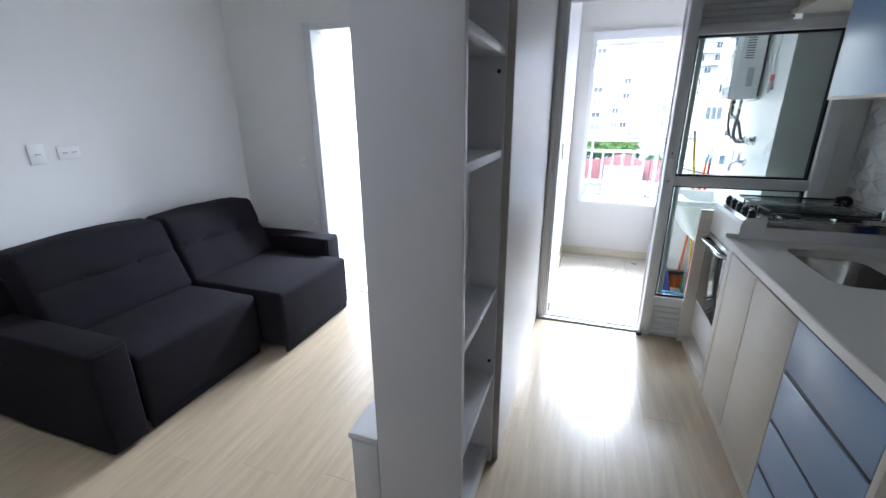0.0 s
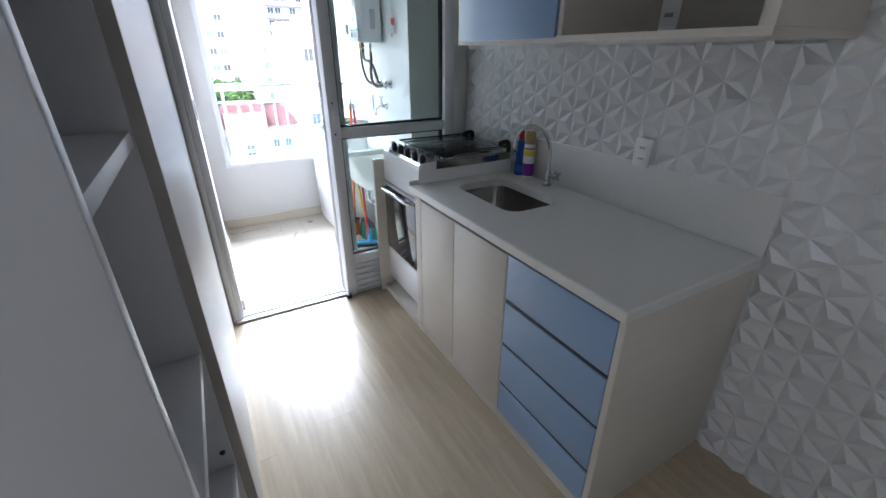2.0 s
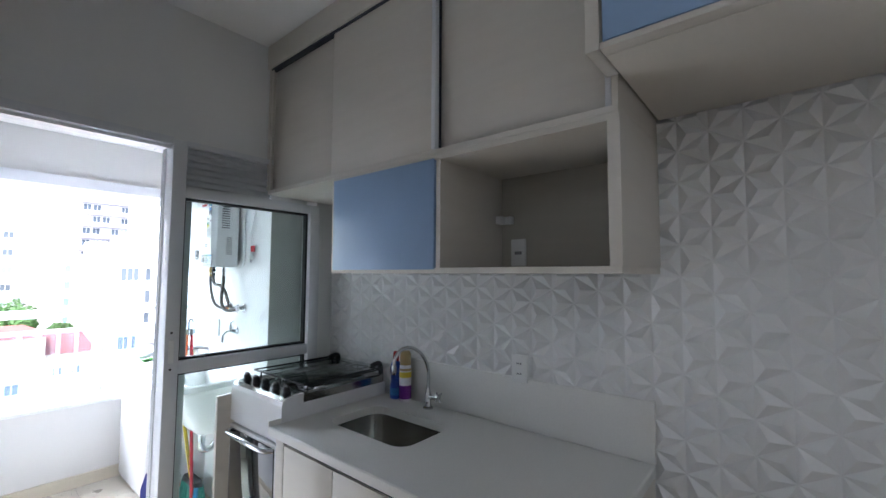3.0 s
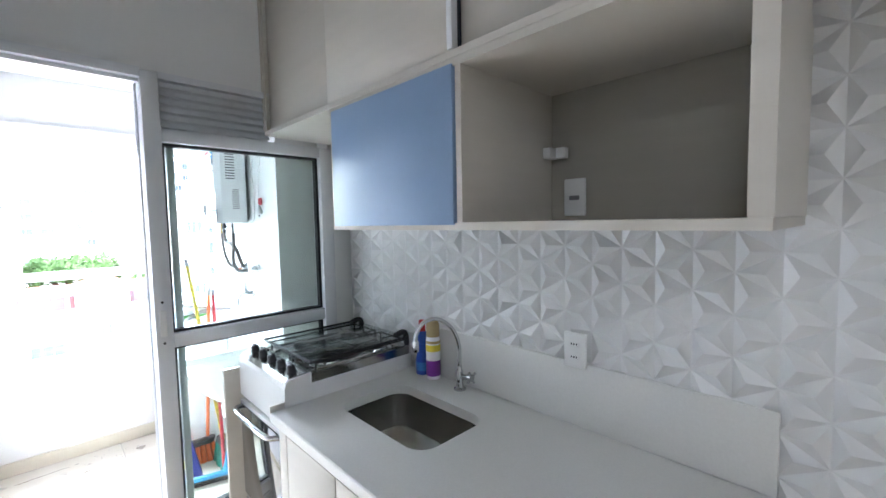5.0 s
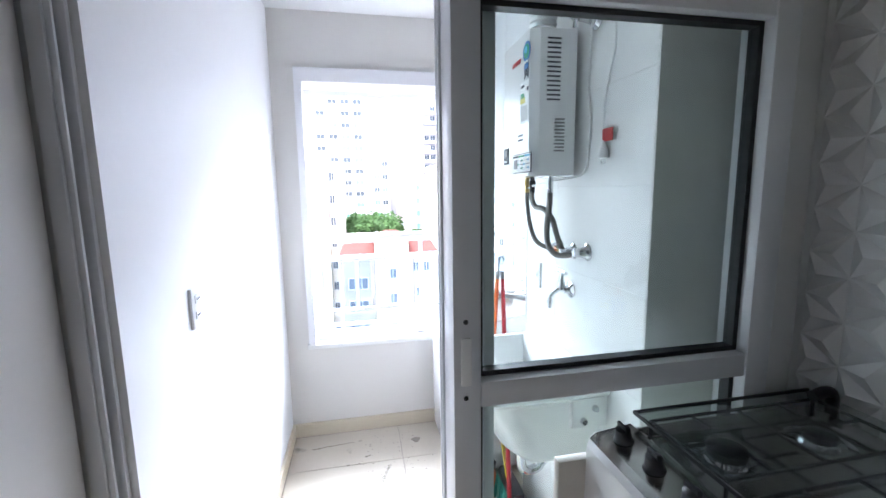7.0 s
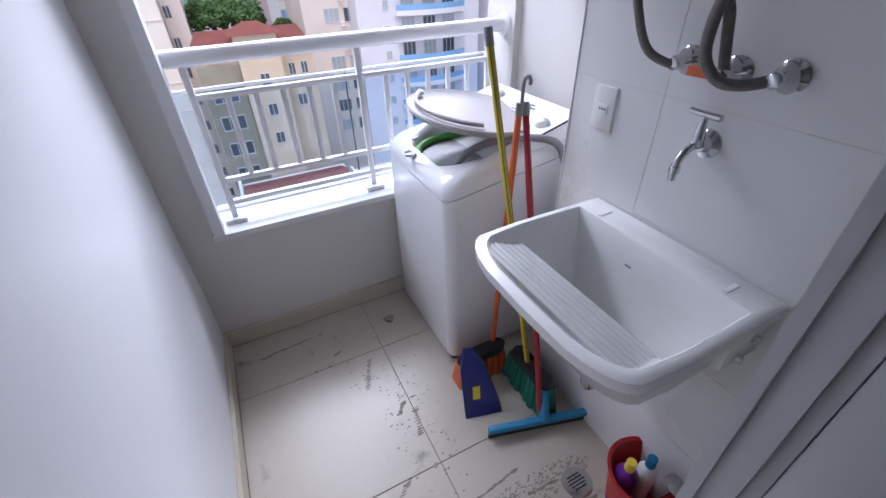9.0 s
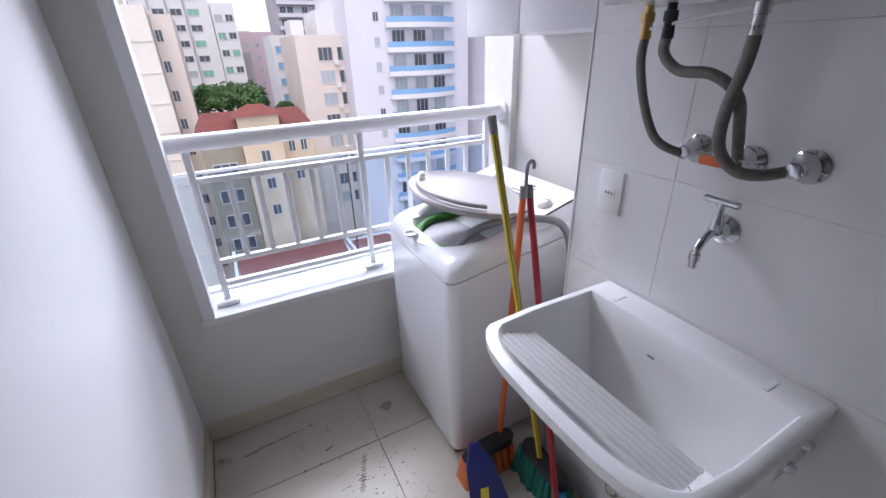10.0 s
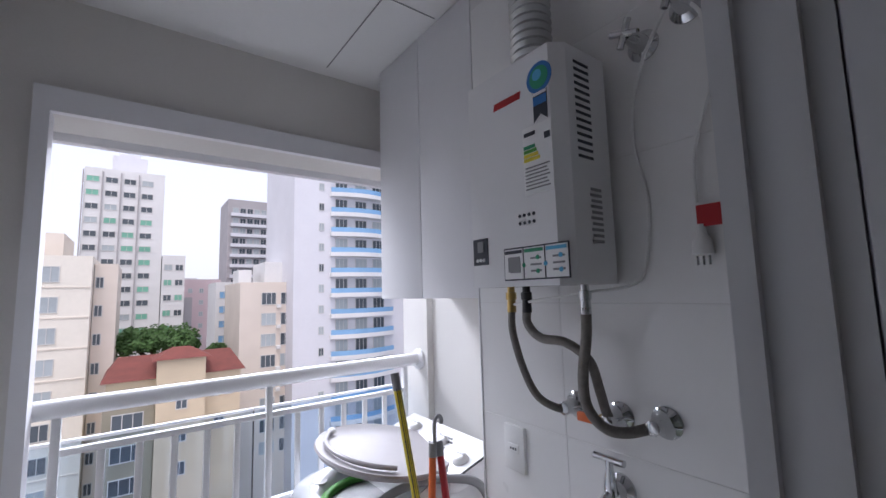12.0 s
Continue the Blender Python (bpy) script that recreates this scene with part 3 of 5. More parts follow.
def stove():
    X0, X1, Y0, Y1 = -0.665, -0.03, -0.575, -0.078
    s = thing("stove", (-0.35, -0.33, 0.045), "white four-burner gas stove with black oven door and glass lid", "stove")
    part("body", B(X0 + 0.02, X1, Y0, Y1, 0.10, 0.97, 0.008), M["enamel"], s)
    part("drawer_front", B(X0 + 0.002, X0 + 0.02, Y0 + 0.01, Y1 - 0.01, 0.11, 0.33, 0.006), M["enamel"], s)
    od = part("oven_door", B(X0 - 0.004, X0 + 0.02, Y0 + 0.01, Y1 - 0.01, 0.345, 0.80, 0.006), M["enamel"], s)
    part("oven_window", B(X0 - 0.009, X0 - 0.003, Y0 + 0.03, Y1 - 0.03, 0.36, 0.785, 0.002), M["blackgl"], od, "black oven glass")
    part("oven_handle", tube(smooth_path([(X0 - 0.005, Y0 + 0.04, 0.775), (X0 - 0.045, Y0 + 0.08, 0.78), (X0 - 0.055, (Y0 + Y1) / 2, 0.785), (X0 - 0.045, Y1 - 0.08, 0.78), (X0 - 0.005, Y1 - 0.04, 0.775)]), 0.011, 10), M["chrome"], od)
    # sloping control panel
    part("control_panel", loft([[(X0 + 0.004, y, 0.815), (X0 + 0.006, y, 0.975), (X0 + 0.012, y, 0.996), (X0 + 0.024, y, 1.006), (X0 + 0.115, y, 1.016), (X0 + 0.115, y, 0.815)] for y in (Y0 - 0.003, Y1 + 0.003)]), M["enamel"], s, smooth=False)
    part("hob", loft([rrect(-0.30, (Y0 + Y1) / 2, 0.971, 0.265, 0.248, 0.02), rrect(-0.30, (Y0 + Y1) / 2, 1.007, 0.265, 0.248, 0.02), rrect(-0.30, (Y0 + Y1) / 2, 1.011, 0.255, 0.238, 0.02), rrect(-0.30, (Y0 + Y1) / 2, 0.999, 0.235, 0.22, 0.02)]), M["steel"], s, "brushed steel hob")
    part("panel_trim", loft([[(X0 + 0.008, y, 0.998), (X0 + 0.024, y, 1.0105), (X0 + 0.113, y, 1.0205), (X0 + 0.113, y, 1.015), (X0 + 0.024, y, 1.005), (X0 + 0.012, y, 0.995)] for y in (Y0 + 0.004, Y1 - 0.004)]), M["steel"], s, smooth=False)
    n = Vector((-0.12, 0, 0.99)).normalized()
    for i in range(5):
        y = Y0 + 0.055 + i * 0.0975
        p = Vector((X0 + 0.062, y, 1.013))
        k = part("knob", lathe(p, n, [(0, 0.021), (0.004, 0.022), (0.008, 0.018), (0.030, 0.016), (0.033, 0.012)], 16), M["black"], s, "black knob")
        part("grip", loft([[p + n * 0.03 + Vector((0.003 * a, 0.016 * b, 0)) for a, b in ((-1, -1), (1, -1), (1, 1), (-1, 1))], [p + n * 0.041 + Vector((0.003 * a, 0.015 * b, 0)) for a, b in ((-1, -1), (1, -1), (1, 1), (-1, 1))]]), M["black"], k)
    for bx, by, r in ((-0.415, -0.46, 0.062), (-0.415, -0.21, 0.054), (-0.17, -0.46, 0.066), (-0.17, -0.21, 0.046)):
        b = part("burner", lathe((bx, by, 0.997), (0, 0, 1), [(0, r + 0.02), (0.004, r + 0.018), (0.006, r), (0.014, r - 0.003), (0.016, r - 0.01)], 22), M["chrome"], s)
        part("burner_cap", lathe((bx, by, 1.013), (0, 0, 1), [(0, r - 0.014), (0.008, r - 0.014), (0.011, r - 0.02)], 20), M["black"], b)
    for cyy in (-0.335, -0.575 + 0.045):
        part("hob_rib", B(-0.52, -0.07, cyy - 0.006, cyy + 0.006, 0.998, 1.008, 0.003), M["steel"], s)
    for gy in (-0.46, -0.21):
        bm = bmesh.new()
        for pts in (((-0.52, gy - 0.10), (-0.06, gy - 0.10)), ((-0.52, gy + 0.10), (-0.06, gy + 0.10)), ((-0.52, gy - 0.10), (-0.52, gy + 0.10)), ((-0.06, gy - 0.10), (-0.06, gy + 0.10)), ((-0.29, gy - 0.10), (-0.29, gy + 0.10)),
                    ((-0.52, gy), (-0.45, gy)), ((-0.38, gy), (-0.22, gy)), ((-0.13, gy), (-0.06, gy)), ((-0.415, gy - 0.1), (-0.415, gy - 0.045)), ((-0.415, gy + 0.045), (-0.415, gy + 0.1)), ((-0.17, gy - 0.1), (-0.17, gy - 0.045)), ((-0.17, gy + 0.045), (-0.17, gy + 0.1))):
            tube([(*pts[0], 1.038), (*pts[1], 1.038)], 0.004, 6, bm)
        for lx in (-0.52, -0.06):
            for ly in (gy - 0.10, gy + 0.10):
                tube([(lx, ly, 0.997), (lx, ly, 1.038)], 0.004, 6, bm)
        part("grate", bm, M["black"], s, "black wire pan grate")
    ld = part("lid", B(-0.545, -0.045, Y0 + 0.01, Y1 - 0.01, 1.047, 1.053, 0.002), M["lidglass"], s, "closed clear glass lid")
    ld.visible_shadow = False
    part("lid_edge", boxes((-0.545, -0.045, Y0 + 0.006, Y0 + 0.0098, 1.046, 1.054), (-0.545, -0.045, Y1 - 0.0098, Y1 - 0.006, 1.046, 1.054), (-0.549, -0.5453, Y0 + 0.006, Y1 - 0.006, 1.046, 1.054)), M["black"], ld)
    for y in (Y0 + 0.05, Y1 - 0.05):
        part("hinge", tube(smooth_path([(-0.09, y, 1.057), (-0.045, y, 1.065), (-0.025, y, 1.045), (-0.022, y, 0.965)]), 0.014, 10), M["black"], ld)
    for x in (X0 + 0.06, X1 - 0.06):
        for y in (Y0 + 0.05, Y1 - 0.05):
            part("foot", lathe((x, y, 0.045), (0, 0, 1), [(0, 0.016), (0.06, 0.014)], 10), M["black"], s)


stove()


def upper_cabinets():
    XF, ZB, ZM, ZT = -0.475, 1.578, 2.035, 2.79
    t = thing("sliding_cabinet", (-0.25, -1.0, ZM), "beige ceiling-height wall cabinet with sliding doors", "cabinet")
    part("body", boxes((XF + 0.055, -0.03, -1.995, -0.012, ZM, ZM + 0.02), (XF, XF + 0.0548, -1.995, -0.03, ZM, ZM + 0.02), (XF, -0.03, -0.03, -0.012, ZM + 0.0205, ZT), (XF + 0.004, -0.03, -1.995, -1.977, ZM + 0.0205, ZT), (-0.03, -0.014, -1.995, -0.012, ZM, ZT)), M["beige"], t)
    part("fascia", B(XF - 0.012, XF + 0.02, -2.0, -0.005, ZT, CEIL - 0.001, 0.002), M["beige"], t)
    part("top_track", B(XF + 0.0, XF + 0.05, -1.975, -0.032, ZT - 0.012, ZT - 0.001), M["ink"], t)
    for y0, y1, dx in ((-0.64, -0.034, 0.028), (-1.30, -0.637, 0.006), (-1.975, -1.325, 0.028)):
        dd = part("sliding_door", B(XF + dx, XF + dx + 0.018, y0, y1, ZM + 0.022, ZT - 0.013, 0.002), M["beige"], t)
        if dx > 0.02 and y0 < -1:
            part("handle_profile", B(XF + dx - 0.012, XF + dx - 0.0005, y1 - 0.002, y1 + 0.02, ZM + 0.022, ZT - 0.013, 0.003), M["ink"], dd)
        elif y0 < -1:
            part("handle_profile", B(XF - 0.006, XF + 0.028, y0 - 0.022, y0 - 0.001, ZM + 0.022, ZT - 0.013, 0.003), M["alu"], dd, "aluminium handle profile")
        else:
            part("handle_profile", B(XF + 0.001, XF + 0.0055, y1 - 0.022, y1 - 0.004, ZM + 0.022, ZT - 0.013), M["beige"], dd)
    part("end_profile", B(XF + 0.008, XF + 0.027, -1.975, -1.957, ZM + 0.022, ZT - 0.013, 0.003), M["alu"], t, "aluminium end profile")
    b = thing("wall_cabinet", (-0.25, -1.33, ZB), "beige wall cabinet with a blue door and an open niche", "cabinet")
    part("carcass", boxes((XF, -0.03, -1.998, -0.665, ZB, ZB + 0.02), (XF, -0.03, -1.998, -0.665, ZM - 0.022, ZM - 0.001), (XF, -0.03, -0.683, -0.665, ZB + 0.0205, ZM - 0.0225), (XF, -0.03, -1.345, -1.325, ZB + 0.0205, ZM - 0.0225)), M["beige"], b)
    part("end_panel", B(XF - 0.002, -0.03, -2.0, -1.965, ZB + 0.0205, ZM - 0.0225), M["beige"], b)
    # the shade inside the niche is put into this back's darker colour
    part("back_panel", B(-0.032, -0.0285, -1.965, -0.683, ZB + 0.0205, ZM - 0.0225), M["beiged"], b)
    part("door", B(XF - 0.006, XF + 0.014, -1.317, -0.681, ZB + 0.014, ZM - 0.016, 0.002), M["blue"], b, "blue lacquered flap door")
    part("bracket", boxes((-0.09, -0.034, -1.375, -1.347, 1.80, 1.835), (-0.06, -0.034, -1.41, -1.376, 1.80, 1.835), bev=0.004), M["plastic"], b, "white corner bracket")
    sk = thing("socket", (-0.035, -1.47, 1.65), "white power socket inside the cabinet niche", "socket")
    part("plate", B(-0.044, -0.033, -1.472, -1.397, 1.612, 1.732, 0.005), M["plastic"], sk)
    part("outlet", B(-0.0455, -0.043, -1.452, -1.417, 1.663, 1.677, 0.001), M["hose"], sk)
    u = thing("high_cabinet", (-0.3, -2.35, 2.14), "beige high cabinet with blue door over the fridge space", "cabinet")
    part("carcass", B(-0.60, -0.03, -2.85, -2.005, 2.135, CEIL - 0.002, 0.002), M["beige"], u)
    part("side_panel", B(-0.645, -0.482, -2.003, -1.968, 2.135, CEIL - 0.002, 0.002), M["beige"], u)
    part("bottom_rail", B(-0.645, -0.6015, -2.85, -2.0035, 2.135, 2.152, 0.002), M["beige"], u)
    part("door", B(-0.643, -0.6015, -2.845, -2.01, 2.155, CEIL - 0.03, 0.002), M["blue"], u, "blue lacquered door")


upper_cabinets()


def socket_plate(x, y, z, nx, ny, w, h, label, holes):
    """A plate on a wall whose normal is (nx, ny)."""
    s = thing("socket", (x, y, z), label, "socket")
    tx, ty = -ny, nx

    def slab(a0, a1, z0, z1, d0, d1, bev):
        bm = B(a0, a1, d0, d1, z0, z1, bev)
        bm.transform(Matrix(((tx, nx, 0, x), (ty, ny, 0, y), (0, 0, 1, z), (0, 0, 0, 1))))
        bmesh.ops.recalc_face_normals(bm, faces=bm.faces)
        return bm

    part("plate", slab(-w / 2, w / 2, -h / 2, h / 2, -0.004, 0.009, 0.004), M["plastic"], s)
    for a, zz in holes:
        o = part("outlet", slab(a - 0.019, a + 0.019, zz - 0.012, zz + 0.012, 0.0085, 0.0115, 0.003), M["plastic"], s)
        for k in (-0.009, 0, 0.009):
            part("pin_hole", slab(a + k - 0.0022, a + k + 0.0022, zz - 0.003, zz + 0.003, 0.0112, 0.0121, 0), M["ink"], o)


socket_plate(-0.024, -1.43, 1.165, -1, 0, 0.078, 0.118, "white double power socket on the relief wall", ((0, 0.022), (0, -0.022)))
socket_plate(-0.369, 0.85, 1.186, -1, 0, 0.075, 0.118, "white power socket on the tiled wall", ((0, 0),))
socket_plate(-1.635, 0.40, 1.245, 1, 0, 0.075, 0.118, "white switch plate with socket on the balcony wall", ((0, 0.025), (0, -0.022)))
socket_plate(-4.4, -1.36, 1.32, 1, 0, 0.12, 0.075, "white double switch plate above the sofa", ((-0.025, 0), (0.025, 0)))
socket_plate(-4.4, -1.52, 1.32, 1, 0, 0.08, 0.11, "white socket plate above the sofa", ((0, 0),))
socket_plate(-3.75, 0.0, 1.14, 0, -1, 0.07, 0.11, "white switch plate beside the glass door", ((0, 0),))
socket_plate(-3.72, 0.0, 0.62, 0, -1, 0.06, 0.05, "dark small outlet beside the glass door", ((0, 0),))


def ceiling_lamp(x, y, label):
    c = thing("ceiling_lamp", (x, y, CEIL), label, "ceiling lamp")
    part("housing", B(x - 0.28, x + 0.28, y - 0.28, y + 0.28, CEIL - 0.045, CEIL - 0.001, 0.006), M["plastic"], c)


ceiling_lamp(-2.3, -3.9, "square white ceiling lamp in the hall")
ceiling_lamp(-3.4, -2.7, "square white ceiling lamp in the living room")


# ---- sofa ----
def cushion(x0, x1, y0, y1, z0, z1, r=0.05, puff=0.02, tilt=0.0, tufts=()):
    bm = B(x0, x1, y0, y1, z0, z1, r, 4)
    bmesh.ops.subdivide_edges(bm, edges=[e for e in bm.edges if e.calc_length() > 0.15], cuts=15 if tufts else 5, use_grid_fill=True)
    cx, cy, cz = (x0 + x1) / 2, (y0 + y1) / 2, (z0 + z1) / 2
    for v in bm.verts:
        a, b, c = (v.co.x - cx) / (x1 - x0) * 2, (v.co.y - cy) / (y1 - y0) * 2, (v.co.z - cz) / (z1 - z0) * 2
        w = noise.noise(v.co * 5) * 0.008
        v.co.x += a * puff * (1 - b * b) * (1 - c * c) + w
        v.co.z += c * puff * (1 - a * a) * (1 - b * b) + w
        for ty, tz in tufts:
            if a > 0:
                d = math.hypot(v.co.y - ty, v.co.z - tz)
                v.co.x -= 0.03 * math.exp(-(d / 0.06) ** 2) + 0.008 * math.exp(-((v.co.z - tz) / 0.02) ** 2)
        v.co.x += (v.co.z - z0) * tilt
    return bm


def sofa():
    s = thing("sofa", (-3.85, -1.1, 0), "charcoal suede two-seat sofa with one seat pulled out", "sofa")
    F = M["fabric"]
    part("base", B(-4.30, -3.42, -1.90, -0.34, 0.06, 0.24, 0.02), F, s)
    part("armrest", cushion(-4.30, -3.385, -2.09, -1.915, 0.02, 0.55, 0.015, 0.004), F, s)
    part("armrest", cushion(-4.30, -3.385, -0.32, -0.145, 0.02, 0.57, 0.015, 0.004), F, s)
    part("seat", cushion(-4.15, -3.385, -1.905, -1.12, 0.05, 0.43, 0.03, 0.012), F, s)
    part("seat", cushion(-4.15, -3.205, -1.10, -0.33, 0.05, 0.44, 0.03, 0.012), F, s, "pulled-out seat")
    part("back_frame", B(-4.37, -4.20, -2.0, -0.24, 0.05, 0.74, 0.03), F, s)
    for y0, y1 in ((-1.92, -1.115), (-1.105, -0.32)):
        ys = [y0 + (y1 - y0) * f for f in (0.3, 0.7)]
        c = part("back_cushion", cushion(-4.10, -3.90, y0, y1, 0.43, 0.87, 0.03, 0.03, -0.42, [(y, 0.67) for y in ys]), F, s)
        for y in ys:
            part("button", lathe((-4.022, y, 0.67), (1, 0, 0.4), [(0, 0.012), (0.006, 0.014), (0.012, 0.008)], 10), F, c)
    for y0, y1, zt in ((-2.08, -1.925, 0.54), (-0.31, -0.155, 0.56)):
        part("arm_front", B(-3.392, -3.372, y0, y1, 0.03, zt, 0.012, 3), F, s)
    for y0, y1, xf in ((-1.89, -1.135, -3.385), (-1.085, -0.345, -3.205)):
        part("skirt", B(xf - 0.03, xf - 0.012, y0, y1, 0.012, 0.06, 0.006), F, s)
    for x in (-4.22, -3.5):
        for y in (-2.0, -1.13, -0.24):
            part("foot", lathe((x, y, 0.0), (0, 0, 1), [(0, 0.02), (0.07, 0.025)], 10), M["black"], s)


sofa()


# ---- balcony railing ----
def railing():
    r = thing("balcony_railing", (-0.77, 1.84, 0.612), "white painted metal railing in the window opening", "railing")
    y, W = 1.845, M["enamel"]
    part("handrail", tube([(WX0 + 0.02, y, 1.272), (WX1 - 0.01, y, 1.276)], 0.031, 18), W, r)
    for x, a in ((WX0, 1), (WX1, -1)):
        part("flange", lathe((x, y, 1.274), (a, 0, 0), [(0, 0.052), (0.012, 0.052), (0.022, 0.036)], 20), W, r)
    for x in (-1.405, -0.765, -0.125):
        p = part("post", B(x - 0.0125, x + 0.0125, y - 0.0125, y + 0.0125, 0.625, 1.25, 0.003), W, r)
        part("base_plate", B(x - 0.045, x + 0.045, y - 0.035, y + 0.035, 0.612, 0.632, 0.006), W, p)
    for i, (xa, xb) in enumerate(((-1.3925, -0.7775), (-0.7525, -0.1375))):
        for z in (1.135, 0.80, 0.70):
            part("rail", B(xa, xb, y - 0.012, y + 0.012, z - 0.011, z + 0.011, 0.003), W, r)
        for k in range(5):
            x = xa + (xb - xa) * (k + 1) / 6
            part("baluster", B(x - 0.011, x + 0.011, y - 0.007, y + 0.007, 0.811, 1.124, 0.002), W, r)
    g = thing("glass_guard", (-0.9, 1.95, 0.612), "blue tinted glass guard behind the railing", "glass panel")
    for xa, xb in ((WX0 + 0.012, -0.80), (-0.795, WX1 - 0.012)):
        q = part("pane", B(xa, xb, 1.962, 1.970, 0.625, 1.13), M["guard"], g, "blue tinted glass pane")
        q.visible_shadow = False
        part("edge_cap", B(xa, xb, 1.958, 1.974, 1.131, 1.143, 0.002), M["alu"], q)
    part("seam", B(-0.7995, -0.7955, 1.960, 1.972, 0.625, 1.13), M["gasket"], g)
    part("bottom_channel", B(WX0 + 0.012, WX1 - 0.012, 1.955, 1.978, 0.6125, 0.6245), M["alu"], g)


railing()


# ---- balcony cupboard ----
cb = thing("cupboard", (-0.2, 1.3, 1.59), "white two-door wall cupboard above the washer", "cupboard")
part("carcass", B(-0.345, -0.003, 0.984, 1.62, 1.59, 2.605, 0.002), M["whitel"], cb)
part("door", B(-0.366, -0.3455, 1.304, 1.62, 1.588, 2.605, 0.002), M["whitel"], cb)
part("door", B(-0.366, -0.3455, 0.984, 1.300, 1.588, 2.605, 0.002), M["whitel"], cb)


# ---- washing machine ----
def washer():
    x0, x1, y0, y1 = -0.722, -0.13, 1.137, 1.718
    cx, cy, hx, hy = (x0 + x1) / 2, (y0 + y1) / 2, (x1 - x0) / 2, (y1 - y0) / 2
    w = thing("washing_machine", (cx, cy, 0), "white top-loading washing machine with its lid ajar", "washing machine")

    def top(x):
        """The deck climbs from the front edge to the console."""
        f = min(1, max(0, (x - x0) / 0.33))
        return 0.905 + 0.085 * f

    def sq(g, dz, rad):
        return [(x, y, top(x) + dz) for x, y, _ in rrect(cx, cy, 0, hx - g, hy - g, rad, 11)]

    ox, oy, r, N = cx - 0.06, cy, 0.205, 48

    def mouth(dz, rr):
        pts = [(ox + rr * math.cos(radians(360 * k / N + 3.75)), oy + rr * math.sin(radians(360 * k / N + 3.75))) for k in range(N)]
        return [(x, y, top(x) + dz) for x, y in pts]

    body = [[(x, y, z) for x, y, _ in rrect(cx, cy, 0, hx - g, hy - g, 0.045, 11)] for z, g in ((0.02, 0.014), (0.05, 0.004), (0.45, 0.0), (0.80, 0.002))]
    part("body", loft(body + [sq(0.002, -0.072, 0.05)]), M["enamel"], w)
    part("top_deck", loft([sq(0.001, -0.068, 0.05), sq(0.0, -0.04, 0.05), sq(0.006, -0.02, 0.055), sq(0.02, -0.006, 0.06), sq(0.045, 0.0, 0.07), mouth(-0.002, r + 0.028), mouth(-0.012, r + 0.012), mouth(-0.03, r), mouth(-0.075, r - 0.008)], close=False), M["enamel"], w)
    part("drum", lathe((ox, oy, 0.875), (0, 0, -1), [(0, r - 0.002), (0.0, r - 0.012), (0.03, r - 0.03), (0.34, r - 0.04), (0.36, 0.0)], 40), M["drum"], w, "dark grey steel drum")
    part("tub_ring", tube([(ox + (r - 0.012) * math.cos(a), oy + (r - 0.012) * math.sin(a), 0.885) for a in [radians(40 + 5 * k) for k in range(42)]], 0.017, 10), M["green"], w, "green tub ring")
    for a in (200, 245):  # dispenser cups at the front
        part("bleach_cup", lathe((ox + (r + 0.03) * math.cos(radians(a - 70)), oy + (r + 0.03) * math.sin(radians(a - 70)), top(x0 + 0.05) - 0.008), (0, 0, 1), [(0, 0.02), (0.012, 0.027), (0.013, 0.022), (0.004, 0.016)], 16), M["plastic"], w)
    # sloping control console at the wall side
    part("console", loft([[(x1 - 0.245, y, 0.965), (x1 - 0.24, y, 0.998), (x1 - 0.03, y, 1.058), (x1 - 0.006, y, 1.045), (x1 - 0.006, y, 0.90)] for y in (y0 + 0.014, y1 - 0.014)]), M["enamel"], w, smooth=False)
    nrm = Vector((-0.275, 0, 0.96)).normalized()

    def face(x):
        return 0.998 + (x - x1 + 0.24) * 0.286

    for x, y, rr in ((x1 - 0.15, y0 + 0.075, 0.03), (x1 - 0.11, y0 + 0.23, 0.022), (x1 - 0.10, y1 - 0.14, 0.026)):
        dl = part("dial", lathe(Vector((x, y, face(x))), nrm, [(0, rr), (0.006, rr), (0.018, rr * 0.82), (0.022, rr * 0.6)], 20), M["plastic"], w)
        part("dial_mark", B(x - 0.003, x + 0.003, y - rr * 0.7, y + rr * 0.7, face(x) + 0.019, face(x) + 0.027, 0.002), M["whitel"], dl)
    for k in range(6):
        x = x1 - 0.175 + 0.018 * k
        part("mark", B(x, x + 0.008, cy - 0.10 + 0.02 * (k % 2), cy - 0.06 + 0.03 * (k % 3), face(x) + 0.001, face(x) + 0.0042), M["hose"], w)
    part("console_edge", tube([(x1 - 0.235, y0 + 0.013, 0.998), (x1 - 0.03, y0 + 0.013, 1.056)], 0.004, 6), M["black"], w, "dark console edge")
    # round lid resting loose and tilted over the mouth
    lc = Vector((-0.462, 1.428, 1.052)) - ORG[w.name]
    tilt = Matrix.Translation(lc) @ Vector((0.142, -0.088, 1)).to_track_quat("Z", "Y").to_matrix().to_4x4()
    lid_bm = lathe((0, 0, 0), (0, 0, 1), [(-0.022, 0.20), (-0.020, 0.238), (-0.004, 0.25), (0.003, 0.246), (0.001, 0.232), (0.006, 0.0)], 48)
    lid_bm.transform(tilt)
    ld = obj_from("lid", lid_bm, M["lid"], True)
    ld.parent = w
    ORG[ld.name] = ORG[w.name]
    tagged(ld, "grey smoky round lid, ajar")
    turn = tilt.to_quaternion()
    bar = [turn @ Vector((0.212 * math.cos(a), 0.212 * math.sin(a), 0.014)) + lc + ORG[w.name] for a in [radians(75 + 7 * k) for k in range(18)]]
    part("lid_handle", tube(bar, 0.008, 8), M["lid"], ld)
